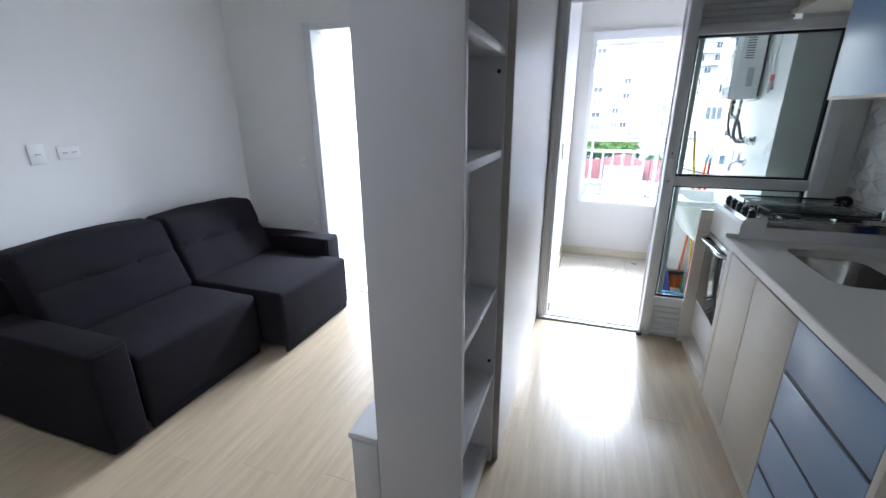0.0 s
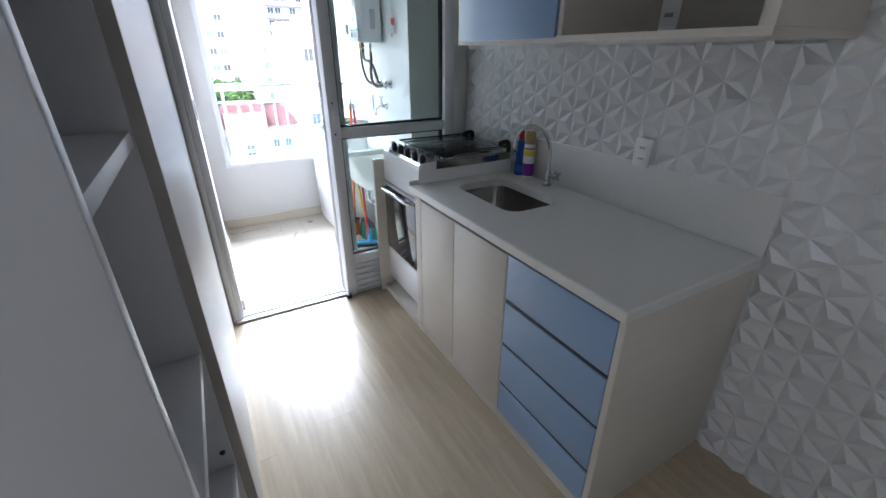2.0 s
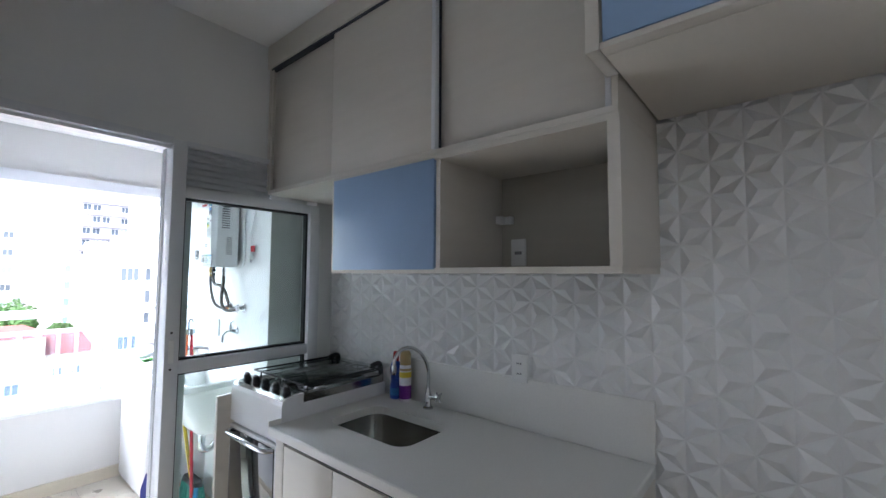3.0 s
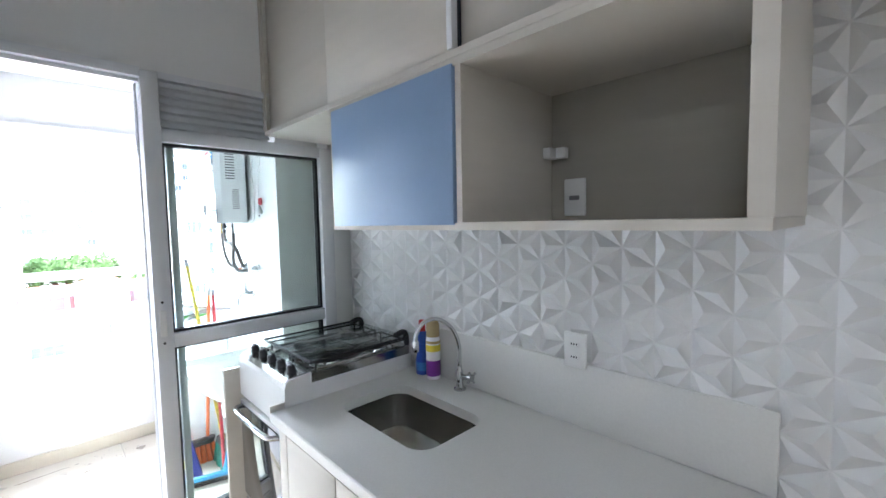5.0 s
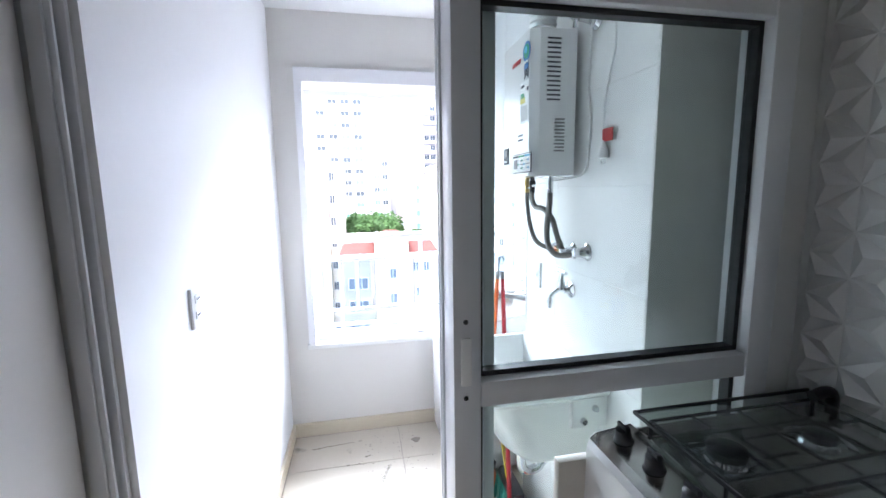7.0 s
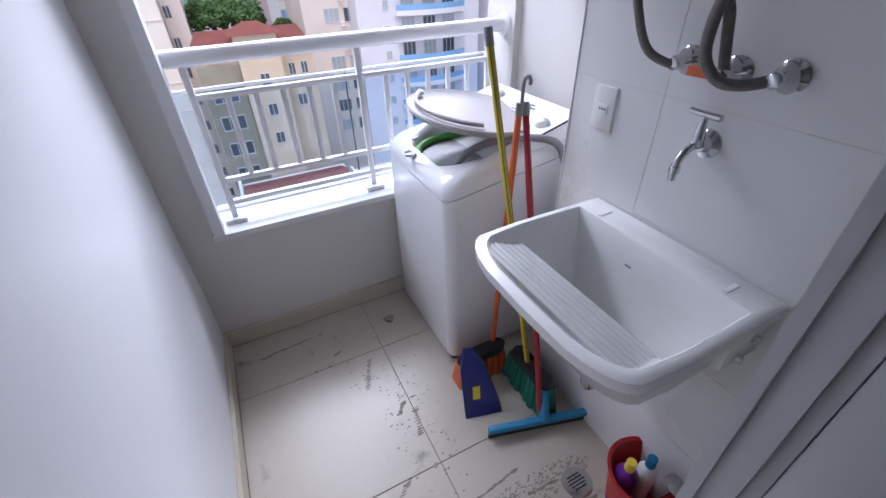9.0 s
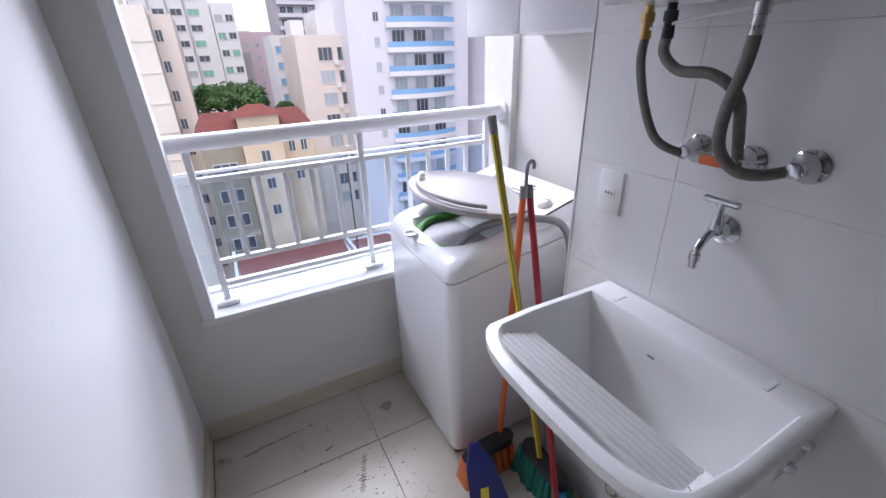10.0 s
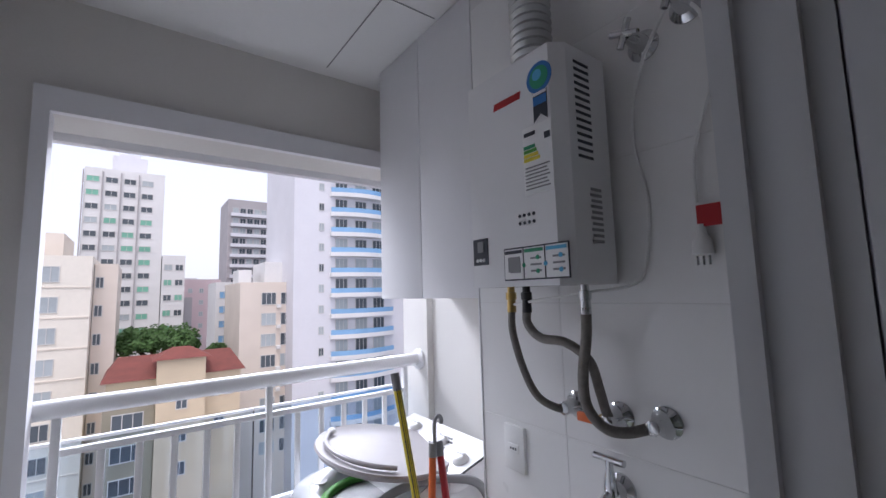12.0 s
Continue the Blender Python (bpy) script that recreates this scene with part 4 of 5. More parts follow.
    part("lid_knob", lathe(bar[0] - Vector((0, 0, 0.006)), (0, 0, 1), [(0, 0.014), (0.012, 0.015), (0.018, 0.008)], 12), M["plastic"], ld)
    # supply hose lying in the mouth and hanging down beside the machine
    part("drain_hose", tube(smooth_path([(-0.60, 1.30, 0.895), (-0.55, 1.27, 0.955), (-0.46, 1.22, 0.995), (-0.37, 1.16, 1.005), (-0.29, 1.112, 0.985), (-0.245, 1.10, 0.90), (-0.235, 1.10, 0.78), (-0.24, 1.10, 0.66)]), 0.014, 12), M["hose"], w, "grey ribbed drain hose")
    part("hose_end", lathe((-0.24, 1.10, 0.67), (0, 0, -1), [(0, 0.018), (0.05, 0.018), (0.055, 0.01)], 12), M["hose"], w)
    for x in (x0 + 0.05, x1 - 0.05):
        for y in (y0 + 0.05, y1 - 0.05):
            part("foot", lathe((x, y, -0.016), (0, 0, 1), [(0, 0.02), (0.045, 0.018)], 10), M["black"], w)


washer()


# ---- laundry tank ----
def tank():
    x0, x1, y0, y1, zt = -0.825, -0.372, 0.265, 0.815, 0.93
    cy, hy = (y0 + y1) / 2, (y1 - y0) / 2
    t = thing("laundry_tank", (-0.6, cy, 0.5), "white wall-hung laundry tank with ribbed scrubbing board", "laundry sink")

    def ring(z, xa, xb, h, bow, n=12):
        """Straight at the wall, bowed at the front."""
        out = [(xb, cy - h, z), (xb, cy + h, z)]
        out += [(xb + (xa + 0.07 - xb) * k / 4, cy + h * (1 + 0.02 * k / 4), z) for k in range(1, 4)]
        for k in range(n + 1):
            a = math.pi / 2 - math.pi * k / n
            s, c = math.sin(a), math.cos(a)
            out.append((xa + 0.07 - (0.07 + bow) * abs(c) ** 0.35 * (1 if c >= 0 else -1) + bow * s * s, cy + h * (abs(s) ** 0.55) * (1 if s > 0 else -1), z))
        out += [(xb + (xa + 0.07 - xb) * k / 4, cy - h * (1 + 0.02 * k / 4), z) for k in range(3, 0, -1)]
        return out

    rings = [ring(0.60, -0.60, -0.376, 0.16, 0.03), ring(0.66, -0.66, -0.376, 0.20, 0.03), ring(zt - 0.07, -0.775, -0.374, hy - 0.03, 0.03), ring(zt - 0.045, -0.80, x1, hy - 0.012, 0.03), ring(zt - 0.035, x0 + 0.005, x1, hy, 0.03), ring(zt - 0.006, x0 + 0.002, x1, hy, 0.03), ring(zt, x0 + 0.012, x1, hy - 0.008, 0.03),
             ring(zt, x0 + 0.024, x1 - 0.085, hy - 0.022, 0.028), ring(zt - 0.006, x0 + 0.029, x1 - 0.089, hy - 0.027, 0.026), ring(zt - 0.09, x0 + 0.09, x1 - 0.095, hy - 0.045, 0.02), ring(0.68, -0.66, -0.485, 0.19, 0.02), ring(0.66, -0.62, -0.52, 0.14, 0.02)]
    part("basin", loft(rings), M["ceramic"], t)
    bm = bmesh.new()
    # scrubbing board: a ribbed slope at the front
    L, n = [], 61
    for j in range(n):
        f = j / (n - 1)
        rib = 0.0045 * abs(math.sin(f * math.pi * 7))
        z = zt - 0.009 - 0.034 * f + rib if f < 0.97 else zt - 0.05
        L.append([(x0 + 0.022 + 0.128 * f, y0 + 0.034 + 0.02 * f, z), (x0 + 0.022 + 0.128 * f, y1 - 0.034 - 0.02 * f, z)])
    vs = [[bm.verts.new(p) for p in r] for r in L]
    for a, b in zip(vs, vs[1:]):
        bm.faces.new((a[0], b[0], b[1], a[1]))
    bmesh.ops.solidify(bm, geom=bm.faces[:], thickness=0.012)
    part("scrub_board", bm, M["ceramic"], t)
    for y in (y0 + 0.09, y1 - 0.09):
        part("soap_slot", B(x1 - 0.075, x1 - 0.03, y - 0.006, y + 0.006, zt - 0.003, zt + 0.002, 0.001), M["whitel"], t)
    for y in (y0 + 0.022, y1 - 0.022):
        br = part("bracket", B(-0.50, x1, y - 0.012, y + 0.012, 0.78, 0.888, 0.006), M["ceramic"], t)
        for x, z in ((-0.42, 0.85), (-0.46, 0.81)):
            part("bolt", lathe((x, y - 0.012, z), (0, -1, 0), [(0, 0.012), (0.014, 0.010)], 8), M["chrome"], br)
    part("overflow_mark", B(-0.4855, -0.482, cy + 0.02, cy + 0.038, 0.867, 0.871), M["hose"], t)
    part("trap", tube(smooth_path([(-0.565, cy, 0.61), (-0.565, cy, 0.50), (-0.55, cy, 0.46), (-0.50, cy, 0.46), (-0.46, cy, 0.50), (-0.373, cy, 0.52)]), 0.019, 12), M["chrome"], t, "chrome drain trap")
    part("wash_ring", lathe((-0.565, cy, 0.56), (0, 0, 1), [(0, 0.024), (0.03, 0.026)], 14), M["plastic"], t)


tank()


# ---- taps and hoses on the tiled wall ----
def wall_tap():
    x, y, z = -0.369, 0.545, 1.185
    t = thing("wall_tap", (x, y, z), "chrome garden tap on the tiled wall", "tap")
    part("rosette", lathe((x, y, z), (-1, 0, 0), [(0, 0.033), (0.004, 0.032), (0.012, 0.018), (0.03, 0.013)], 20), M["chrome"], t)
    part("spout", tube(smooth_path([(x - 0.02, y, z), (x - 0.045, y, z + 0.004), (x - 0.07, y, z - 0.006), (x - 0.085, y, z - 0.022), (x - 0.088, y, z - 0.035)]), 0.0085, 12), M["chrome"], t)
    part("nozzle", lathe((x - 0.088, y, z - 0.034), (0, 0, -1), [(0, 0.0115), (0.015, 0.0115), (0.017, 0.008), (0.032, 0.008)], 12), M["chrome"], t)
    h = part("stem", lathe((x - 0.04, y, z), (0, 0, 1), [(0, 0.014), (0.03, 0.012), (0.05, 0.008), (0.07, 0.008)], 12), M["chrome"], t)
    part("handle_bar", tube([(x - 0.04, y - 0.034, z + 0.07), (x - 0.04, y + 0.034, z + 0.07)], 0.0075, 10), M["chrome"], h)


wall_tap()
HX0, HX1, HY0, HY1, HZ0, HZ1 = -0.56, -0.395, 0.505, 0.798, 1.616, 2.11


def heater():
    h = thing("water_heater", (-0.47, 0.64, HZ0), "white gas water heater on the tiled wall", "water heater")
    part("body", loft([[(HX1, HY0, z), (HX1, HY1, z), (HX0 + 0.03, HY1, z), (HX0, HY1 - 0.02, z), (HX0, HY0 + 0.02, z), (HX0 + 0.03, HY0, z)] for z in (HZ0, HZ1)]), M["enamel"], h, smooth=False)
    part("wall_plate", B(HX1, -0.3695, HY0 + 0.05, HY1 - 0.05, HZ0 + 0.02, HZ1 - 0.02), M["hose"], h)
    X = HX0 - 0.0015

    def flat(y0, y1, z0, z1, m, name="print", par=h, d=0.0):
        return part(name, B(X - d, HX0 + 0.001 - d * 0.9, y0 - 0.01, y1 - 0.01, z0, z1), m, par, smooth=False)

    pn = flat(0.715, 0.765, 1.675, 1.737, M["ink"], "display_panel", d=0.001)
    flat(0.728, 0.748, 1.705, 1.73, M["hose"], "screen", pn, 0.003)
    for y in (0.717, 0.728, 0.739):
        part("button", lathe((X - 0.002, y, 1.686), (-1, 0, 0), [(0, 0.0045), (0.002, 0.004)], 10), M["white"], pn)
    st = flat(0.523, 0.695, 1.642, 1.712, M["ink"], "instruction_sticker", d=0.0005)
    for i, m in enumerate((M["ink"], M["tgreen"], M["sky_p"])):
        y1 = 0.692 - i * 0.057
        flat(y1 - 0.053, y1, 1.645, 1.709, M["white"], "field", st, 0.002)
        flat(y1 - 0.051, y1 - 0.002, 1.699, 1.706, m, "heading", st, 0.003)
        for k in range(3):
            flat(y1 - 0.046, y1 - 0.018, 1.658 + k * 0.013, 1.662 + k * 0.013, M["hose"], "text_bar", st, 0.003)
            if i:
                part("dot", lathe((X - 0.003, y1 - (0.01 if k % 2 else 0.047), 1.659 + k * 0.014), (-1, 0, 0), [(0, 0.005), (0.0008, 0.0045)], 10), m, st)
        if not i:
            flat(y1 - 0.046, y1 - 0.012, 1.66, 1.692, M["hose"], "field_picture", st, 0.0035)
    for i in range(4):
        for k in range(2):
            part("vent_hole", lathe((X + 0.001, 0.595 + i * 0.013, 1.762 + k * 0.016), (-1, 0, 0), [(0, 0.004), (0.0012, 0.0038)], 8), M["ink"], h)
    # energy label
    en = flat(0.548, 0.625, 1.818, 1.962, M["white"], "energy_label", d=0.0005)
    for k, (m, w) in enumerate(((M["tgreen"], 0.030), (M["green"], 0.034), (M["ylw"], 0.038), (M["ylw"], 0.042))):
        flat(0.622 - w, 0.622, 1.915 - k * 0.009, 1.922 - k * 0.009, m, "bar", en, 0.002)
    for k in range(7):
        flat(0.556 + 0.004 * (k % 3), 0.62, 1.828 + k * 0.0075, 1.8305 + k * 0.0075, M["hose"], "text_bar", en, 0.002)
    flat(0.590, 0.62, 1.942, 1.950, M["ink"], "text_bar", en, 0.002)
    flat(0.552, 0.566, 1.925, 1.938, M["ink"], "text_bar", en, 0.002)
    # ribbon badge
    bd = part("badge", lathe((X, 0.563, 2.058), (-1, 0, 0), [(0, 0.033), (0.001, 0.033)], 28), M["tblue"], h, "blue and green quality ribbon")
    part("badge_centre", lathe((X - 0.0011, 0.563, 2.058), (-1, 0, 0), [(0, 0.024), (0.0008, 0.024)], 24), M["tgreen"], bd)
    part("badge_swirl", lathe((X - 0.002, 0.567, 2.064), (-1, 0, 0), [(0, 0.012), (0.0006, 0.012)], 18), M["sky_p"], bd)
    rb = loft([[(xx, 0.581, 2.028), (xx, 0.545, 2.028), (xx, 0.545, 1.965), (xx, 0.563, 1.98), (xx, 0.581, 1.965)] for xx in (X, X - 0.001)])
    part("ribbon", rb, M["ink"], bd, smooth=False)
    part("ribbon_band", B(X - 0.002, X - 0.001, 0.546, 0.580, 2.0, 2.018), M["tblue"], bd)
    part("ribbon_band", B(X - 0.002, X - 0.001, 0.546, 0.580, 2.021, 2.027), M["white"], bd)
    # maker's mark as a plain slanted red bar
    lg = loft([[(xx, 0.70, 2.034), (xx, 0.697, 2.050), (xx, 0.615, 2.050), (xx, 0.618, 2.034)] for xx in (X, X - 0.001)])
    part("maker_mark", lg, M["redtag"], h, smooth=False)
    for i in range(14):
        z = 2.075 - i * 0.0155
        part("side_slot", B(-0.505, -0.455, HY0 - 0.0012, HY0 + 0.001, z, z + 0.006), M["ink"], h)
    for k in range(10):
        part("text_bar", B(-0.475 + 0.004 * (k % 2), -0.435, HY0 - 0.001, HY0 + 0.001, 1.70 + k * 0.012, 1.706 + k * 0.012), M["hose"], h)
    # flue
    pr = []
    for k in range(24):
        pr += [(k * 0.021, 0.046), (k * 0.021 + 0.0105, 0.052)]
    part("flue", lathe((-0.455, 0.655, HZ1 - 0.01), (0, 0, 1), pr[:44], 24), M["flex"], h, "ribbed aluminium flue duct")
    for y, m in ((0.745, M["brass"]), (0.695, M["black"]), (0.535, M["chrome"])):
        part("fitting", lathe((-0.47, y, HZ0), (0, 0, -1), [(0, 0.009), (0.012, 0.009), (0.013, 0.013), (0.03, 0.013), (0.031, 0.010), (0.06, 0.0115)], 10), m, h)

    # the prints sit towards the lower side edge
    for o in h.children:
        kind = o.name.split(".")[0]
        if kind in ("instruction_sticker", "vent_hole", "energy_label", "badge", "maker_mark"):
            o.location = (0, -0.014, -0.013)
        elif kind == "display_panel":
            o.location = (0, 0.018, -0.006)


heater()


def hose(name, pts, r, m, label, end):
    h = thing(name, pts[0], label, "hose")
    part("tube", tube(smooth_path(pts, 10), r, 12), m, h)
    part("rosette", lathe((-0.369, *end), (-1, 0, 0), [(0, 0.031), (0.003, 0.031), (0.012, 0.02), (0.04, 0.014)], 22), M["chrome"], h, "chrome wall rosette")
    part("nut", lathe((-0.40, *end), (-1, 0, 0), [(0, 0.015), (0.025, 0.015), (0.028, 0.011)], 8), M["chrome"], h)


hose("water_hose", [(-0.47, 0.745, 1.57), (-0.47, 0.745, 1.51), (-0.468, 0.72, 1.43), (-0.455, 0.69, 1.365), (-0.43, 0.652, 1.34), (-0.40, 0.641, 1.34)], 0.0092, M["braid"], "grey braided water hose from the heater", (0.641, 1.34))
hose("gas_hose", [(-0.47, 0.695, 1.57), (-0.47, 0.695, 1.53), (-0.472, 0.655, 1.50), (-0.47, 0.59, 1.495), (-0.455, 0.545, 1.46), (-0.44, 0.535, 1.40), (-0.42, 0.535, 1.35), (-0.40, 0.535, 1.335)], 0.0102, M["braid"], "dark braided gas hose from the heater", (0.535, 1.335))
hose("water_hose", [(-0.47, 0.535, 1.57), (-0.47, 0.538, 1.51), (-0.472, 0.55, 1.43), (-0.47, 0.545, 1.37), (-0.46, 0.515, 1.335), (-0.44, 0.48, 1.33), (-0.40, 0.438, 1.344)], 0.0108, M["braid"], "grey braided water hose from the heater", (0.438, 1.344))
gv = thing("gas_valve", (-0.41, 0.545, 1.335), "orange gas valve lever", "valve")
part("lever", B(-0.435, -0.425, 0.55, 0.60, 1.325, 1.345, 0.004), M["orange"], gv)
part("hub", lathe((-0.40, 0.55, 1.335), (-1, 0, 0), [(0, 0.012), (0.03, 0.010)], 10), M["brass"], gv)
for y, z in ((0.425, 2.115), (0.335, 2.15)):
    v = thing("stop_valve", (-0.37, y, z), "chrome stop valve with cross handle", "valve")
    part("rosette", lathe((-0.369, y, z), (-1, 0, 0), [(0, 0.033), (0.004, 0.033), (0.014, 0.02), (0.05, 0.013), (0.07, 0.012)], 20), M["chrome"], v)
    for a in (20, 110):
        dy, dz = 0.03 * math.cos(radians(a)), 0.03 * math.sin(radians(a))
        part("handle_bar", tube([(-0.445, y - dy, z - dz), (-0.445, y + dy, z + dz)], 0.007, 8), M["chrome"], v)
cd = thing("power_cord", (-0.38, 0.36, 1.75), "white power cord with red tag and plug hanging", "power cord")
part("cord", tube(smooth_path([(-0.40, 0.41, 2.08), (-0.40, 0.355, 2.15), (-0.385, 0.31, 2.12), (-0.383, 0.30, 2.0), (-0.383, 0.318, 1.93), (-0.383, 0.343, 1.85), (-0.383, 0.345, 1.76)]), 0.0035, 8), M["plastic"], cd)
part("cord", tube(smooth_path([(-0.40, 0.41, 2.08), (-0.375, 0.455, 2.0), (-0.375, 0.46, 1.90), (-0.375, 0.44, 1.80), (-0.375, 0.445, 1.70), (-0.38, 0.47, 1.62), (-0.44, 0.55, 1.60), (-0.47, 0.66, 1.585), (-0.47, 0.74, 1.575), (-0.46, 0.765, 1.60), (-0.45, 0.765, 1.63)]), 0.0035, 8), M["plastic"], cd)
part("tag", B(-0.386, -0.383, 0.292, 0.346, 1.715, 1.755), M["redtag"], cd, "red paper tag")
pl = part("plug", lathe((-0.383, 0.341, 1.72), (0, 0, -1), [(0, 0.006), (0.02, 0.009), (0.03, 0.016), (0.055, 0.018), (0.058, 0.01)], 12), M["plastic"], cd)
for k in (-0.01, 0, 0.01):
    part("pin", tube([(-0.383, 0.341 + k, 1.665), (-0.383, 0.341 + k, 1.645)], 0.0022, 6), M["chrome"], pl)


# ---- brooms and the like ----
def broom(name, foot, top, stick, label, r=0.011):
    b = thing(name, foot, label, name.replace("_", " "))
    f, t = Vector(foot), Vector(top)
    part("handle", tube([f + (t - f) * 0.06, t], r, 10), stick, b)
    part("grip", tube([t - (t - f) * 0.03, t + (t - f) * 0.004], r * 1.15, 10), M["hose"], b)
    return b


b = broom("broom", (-0.475, 0.855, -0.01), (-0.605, 1.09, 1.375), M["yellow"], "yellow striped broom with green bristles leaning on the washer")
for k in range(3):
    f, t = Vector((-0.482, 0.868, 0.07)), Vector((-0.602, 1.084, 1.34))
    o = Vector((-0.0075 + 0.006 * k, -0.0095, 0))
    part("stripe", tube([f + o, t + o], 0.0013, 6), M["ink"], b)
part("head", loft([rrect(-0.485, 0.865, 0.135, 0.035, 0.12, 0.03), rrect(-0.485, 0.865, 0.165, 0.03, 0.11, 0.028)]), M["black"], b)
for k in range(9):
    y = 0.755 + k * 0.0275
    part("bristles", loft([rrect(-0.485 + 0.006 * math.sin(k * 2), y - 0.004 * (4 - k), -0.012, 0.045, 0.017, 0.012, 3), rrect(-0.485, y, 0.136, 0.03, 0.011, 0.009, 3)]), M["dgreen"], b)
b = broom("broom", (-0.55, 1.068, -0.01), (-0.478, 1.09, 1.155), M["orange"], "orange broom with a grey hook leaning on the washer")
part("head", loft([rrect(-0.62, 1.045, 0.11, 0.11, 0.035, 0.03), rrect(-0.60, 1.045, 0.14, 0.10, 0.03, 0.028)]), M["black"], b)
for k in range(7):
    x = -0.715 + k * 0.032
    part("bristles", loft([rrect(x - 0.004 * (3 - k), 1.045, -0.012, 0.017, 0.045, 0.012, 3), rrect(x, 1.045, 0.111, 0.012, 0.03, 0.009, 3)]), M["orange"], b)
part("hook", tube(smooth_path([(-0.475, 1.085, 1.15), (-0.473, 1.085, 1.22), (-0.458, 1.085, 1.235), (-0.448, 1.085, 1.222), (-0.45, 1.085, 1.21)]), 0.006, 8), M["hose"], b)
b = broom("squeegee", (-0.545, 0.70, -0.005), (-0.45, 1.10, 1.15), M["red"], "blue floor squeegee with a red handle")
bm = B(-0.225, 0.225, -0.014, 0.014, 0.02, 0.05, 0.008)
rub = B(-0.225, 0.225, -0.004, 0.004, -0.014, 0.024, 0.001)
sock = tube([(0, 0.0, 0.035), (0.015, 0.055, 0.14)], [0.022, 0.014], 10)
mt = Matrix.Translation((-0.535, 0.70, 0)) @ pose(0, 0, 0, 0, 0, -16)
for q, m, nm in ((bm, M["bluepl"], "blade_holder"), (rub, M["black"], "rubber_blade"), (sock, M["bluepl"], "socket")):
    q.transform(mt)
    part(nm, q, m, b)
dp = thing("dustpan", (-0.70, 0.96, 0), "navy blue plastic dustpan standing on the floor", "dustpan")
part("pan", loft([[(-0.79, 0.87, -0.01), (-0.64, 0.83, -0.01), (-0.63, 0.86, 0.01), (-0.78, 0.90, 0.01)], [(-0.76, 0.97, 0.16), (-0.66, 0.95, 0.18), (-0.655, 0.965, 0.18), (-0.755, 0.985, 0.16)], [(-0.72, 1.01, 0.23), (-0.69, 1.0, 0.23), (-0.69, 1.01, 0.23), (-0.72, 1.02, 0.23)]]), M["navy"], dp)
part("sticker", loft([[(-0.742, 0.898, 0.055), (-0.712, 0.89, 0.055), (-0.70, 0.915, 0.10), (-0.73, 0.922, 0.10)], [(-0.744, 0.894, 0.057), (-0.714, 0.886, 0.057), (-0.702, 0.911, 0.102), (-0.732, 0.918, 0.102)]]), M["ylw"], dp, "yellow sticker")
bk = thing("bucket", (-0.44, 0.335, -0.012), "red plastic bucket with cleaning bottles and a cloth", "bucket")
part("wall", lathe((-0.44, 0.335, -0.012), (0, 0, 1), [(0, 0.085), (0.20, 0.112), (0.205, 0.118), (0.20, 0.105), (0.01, 0.08), (0.008, 0.0)], 28), M["redtag"], bk)
bottle(-0.485, 0.365, 0.0, [(0, 0.035), (0.17, 0.035), (0.20, 0.015)], M["purple"], [(0.2, 0.016), (0.24, 0.015)], M["ylw"], "dark purple cleaner bottle in the red bucket")
bottle(-0.425, 0.34, 0.0, [(0, 0.03), (0.18, 0.03), (0.21, 0.014)], M["white"], [(0.21, 0.016), (0.25, 0.015)], M["bluepl"], "white cleaner bottle in the red bucket")
cl = thing("cloth", (-0.40, 0.27, 0.1), "white cloth hanging over the bucket rim", "cloth")
bm = bmesh.new()
g = [[bm.verts.new((-0.43 + 0.013 * i, 0.22 + 0.009 * j + 0.004 * math.sin(i), 0.215 - 0.0026 * (i - 2) ** 2 + 0.006 * math.sin(j * 1.3 + i))) for j in range(9)] for i in range(9)]
for i in range(8):
    for j in range(8):
        bm.faces.new((g[i][j], g[i + 1][j], g[i + 1][j + 1], g[i][j + 1]))
bmesh.ops.solidify(bm, geom=bm.faces[:], thickness=0.004)
part("fold", bm, M["white"], cl)
fd = thing("floor_drain", (-0.56, 0.47, -0.012), "round steel floor drain in the tiles", "drain")
part("ring", lathe((-0.56, 0.47, -0.0125), (0, 0, 1), [(0, 0.055), (0.003, 0.054), (0.004, 0.045)], 24), M["steel"], fd)
for k in range(5):
    part("slot", B(-0.595 + 0.005 * abs(k - 2), -0.525 - 0.005 * abs(k - 2), 0.448 + k * 0.011, 0.453 + k * 0.011, -0.0095, -0.0075), M["ink"], fd)
lf = thing("leaf_litter", (-0.83, 1.44, -0.012), "small dark dry leaf on the balcony tiles", "leaf")
part("blade", loft([[(-0.86 + 0.05 * math.cos(a) * (0.5 + 0.2 * math.sin(3 * a)), 1.565 + 0.026 * math.sin(a), z) for a in [k * math.tau / 12 for k in range(12)]] for z in (-0.0125, -0.0085)]), M["grout"], lf)


def dirt_patch(x, y, w, h, n, seed, label):
    """Thin crumbs of dirt scattered in an ellipse."""
    rn, bm = random.Random(seed), bmesh.new()
    for _ in range(n):
        a, r = rn.uniform(0, math.tau), math.sqrt(rn.random())
        cx, cy, s = x + w * r * math.cos(a), y + h * r * math.sin(a), rn.uniform(0.0015, 0.006)
        vs = [bm.verts.new((cx + s * math.cos(k * 1.257 + a) * rn.uniform(0.6, 1.6), cy + s * math.sin(k * 1.257 + a) * rn.uniform(0.5, 1.0), -0.0112)) for k in range(5)]
        top = bm.verts.new((cx, cy, -0.0095))
        for k in range(5):
            bm.faces.new((vs[k], vs[(k + 1) % 5], top))
    solid("dirt", bm, M["grout"], (x, y, -0.012), label, "dirt", "stuff")


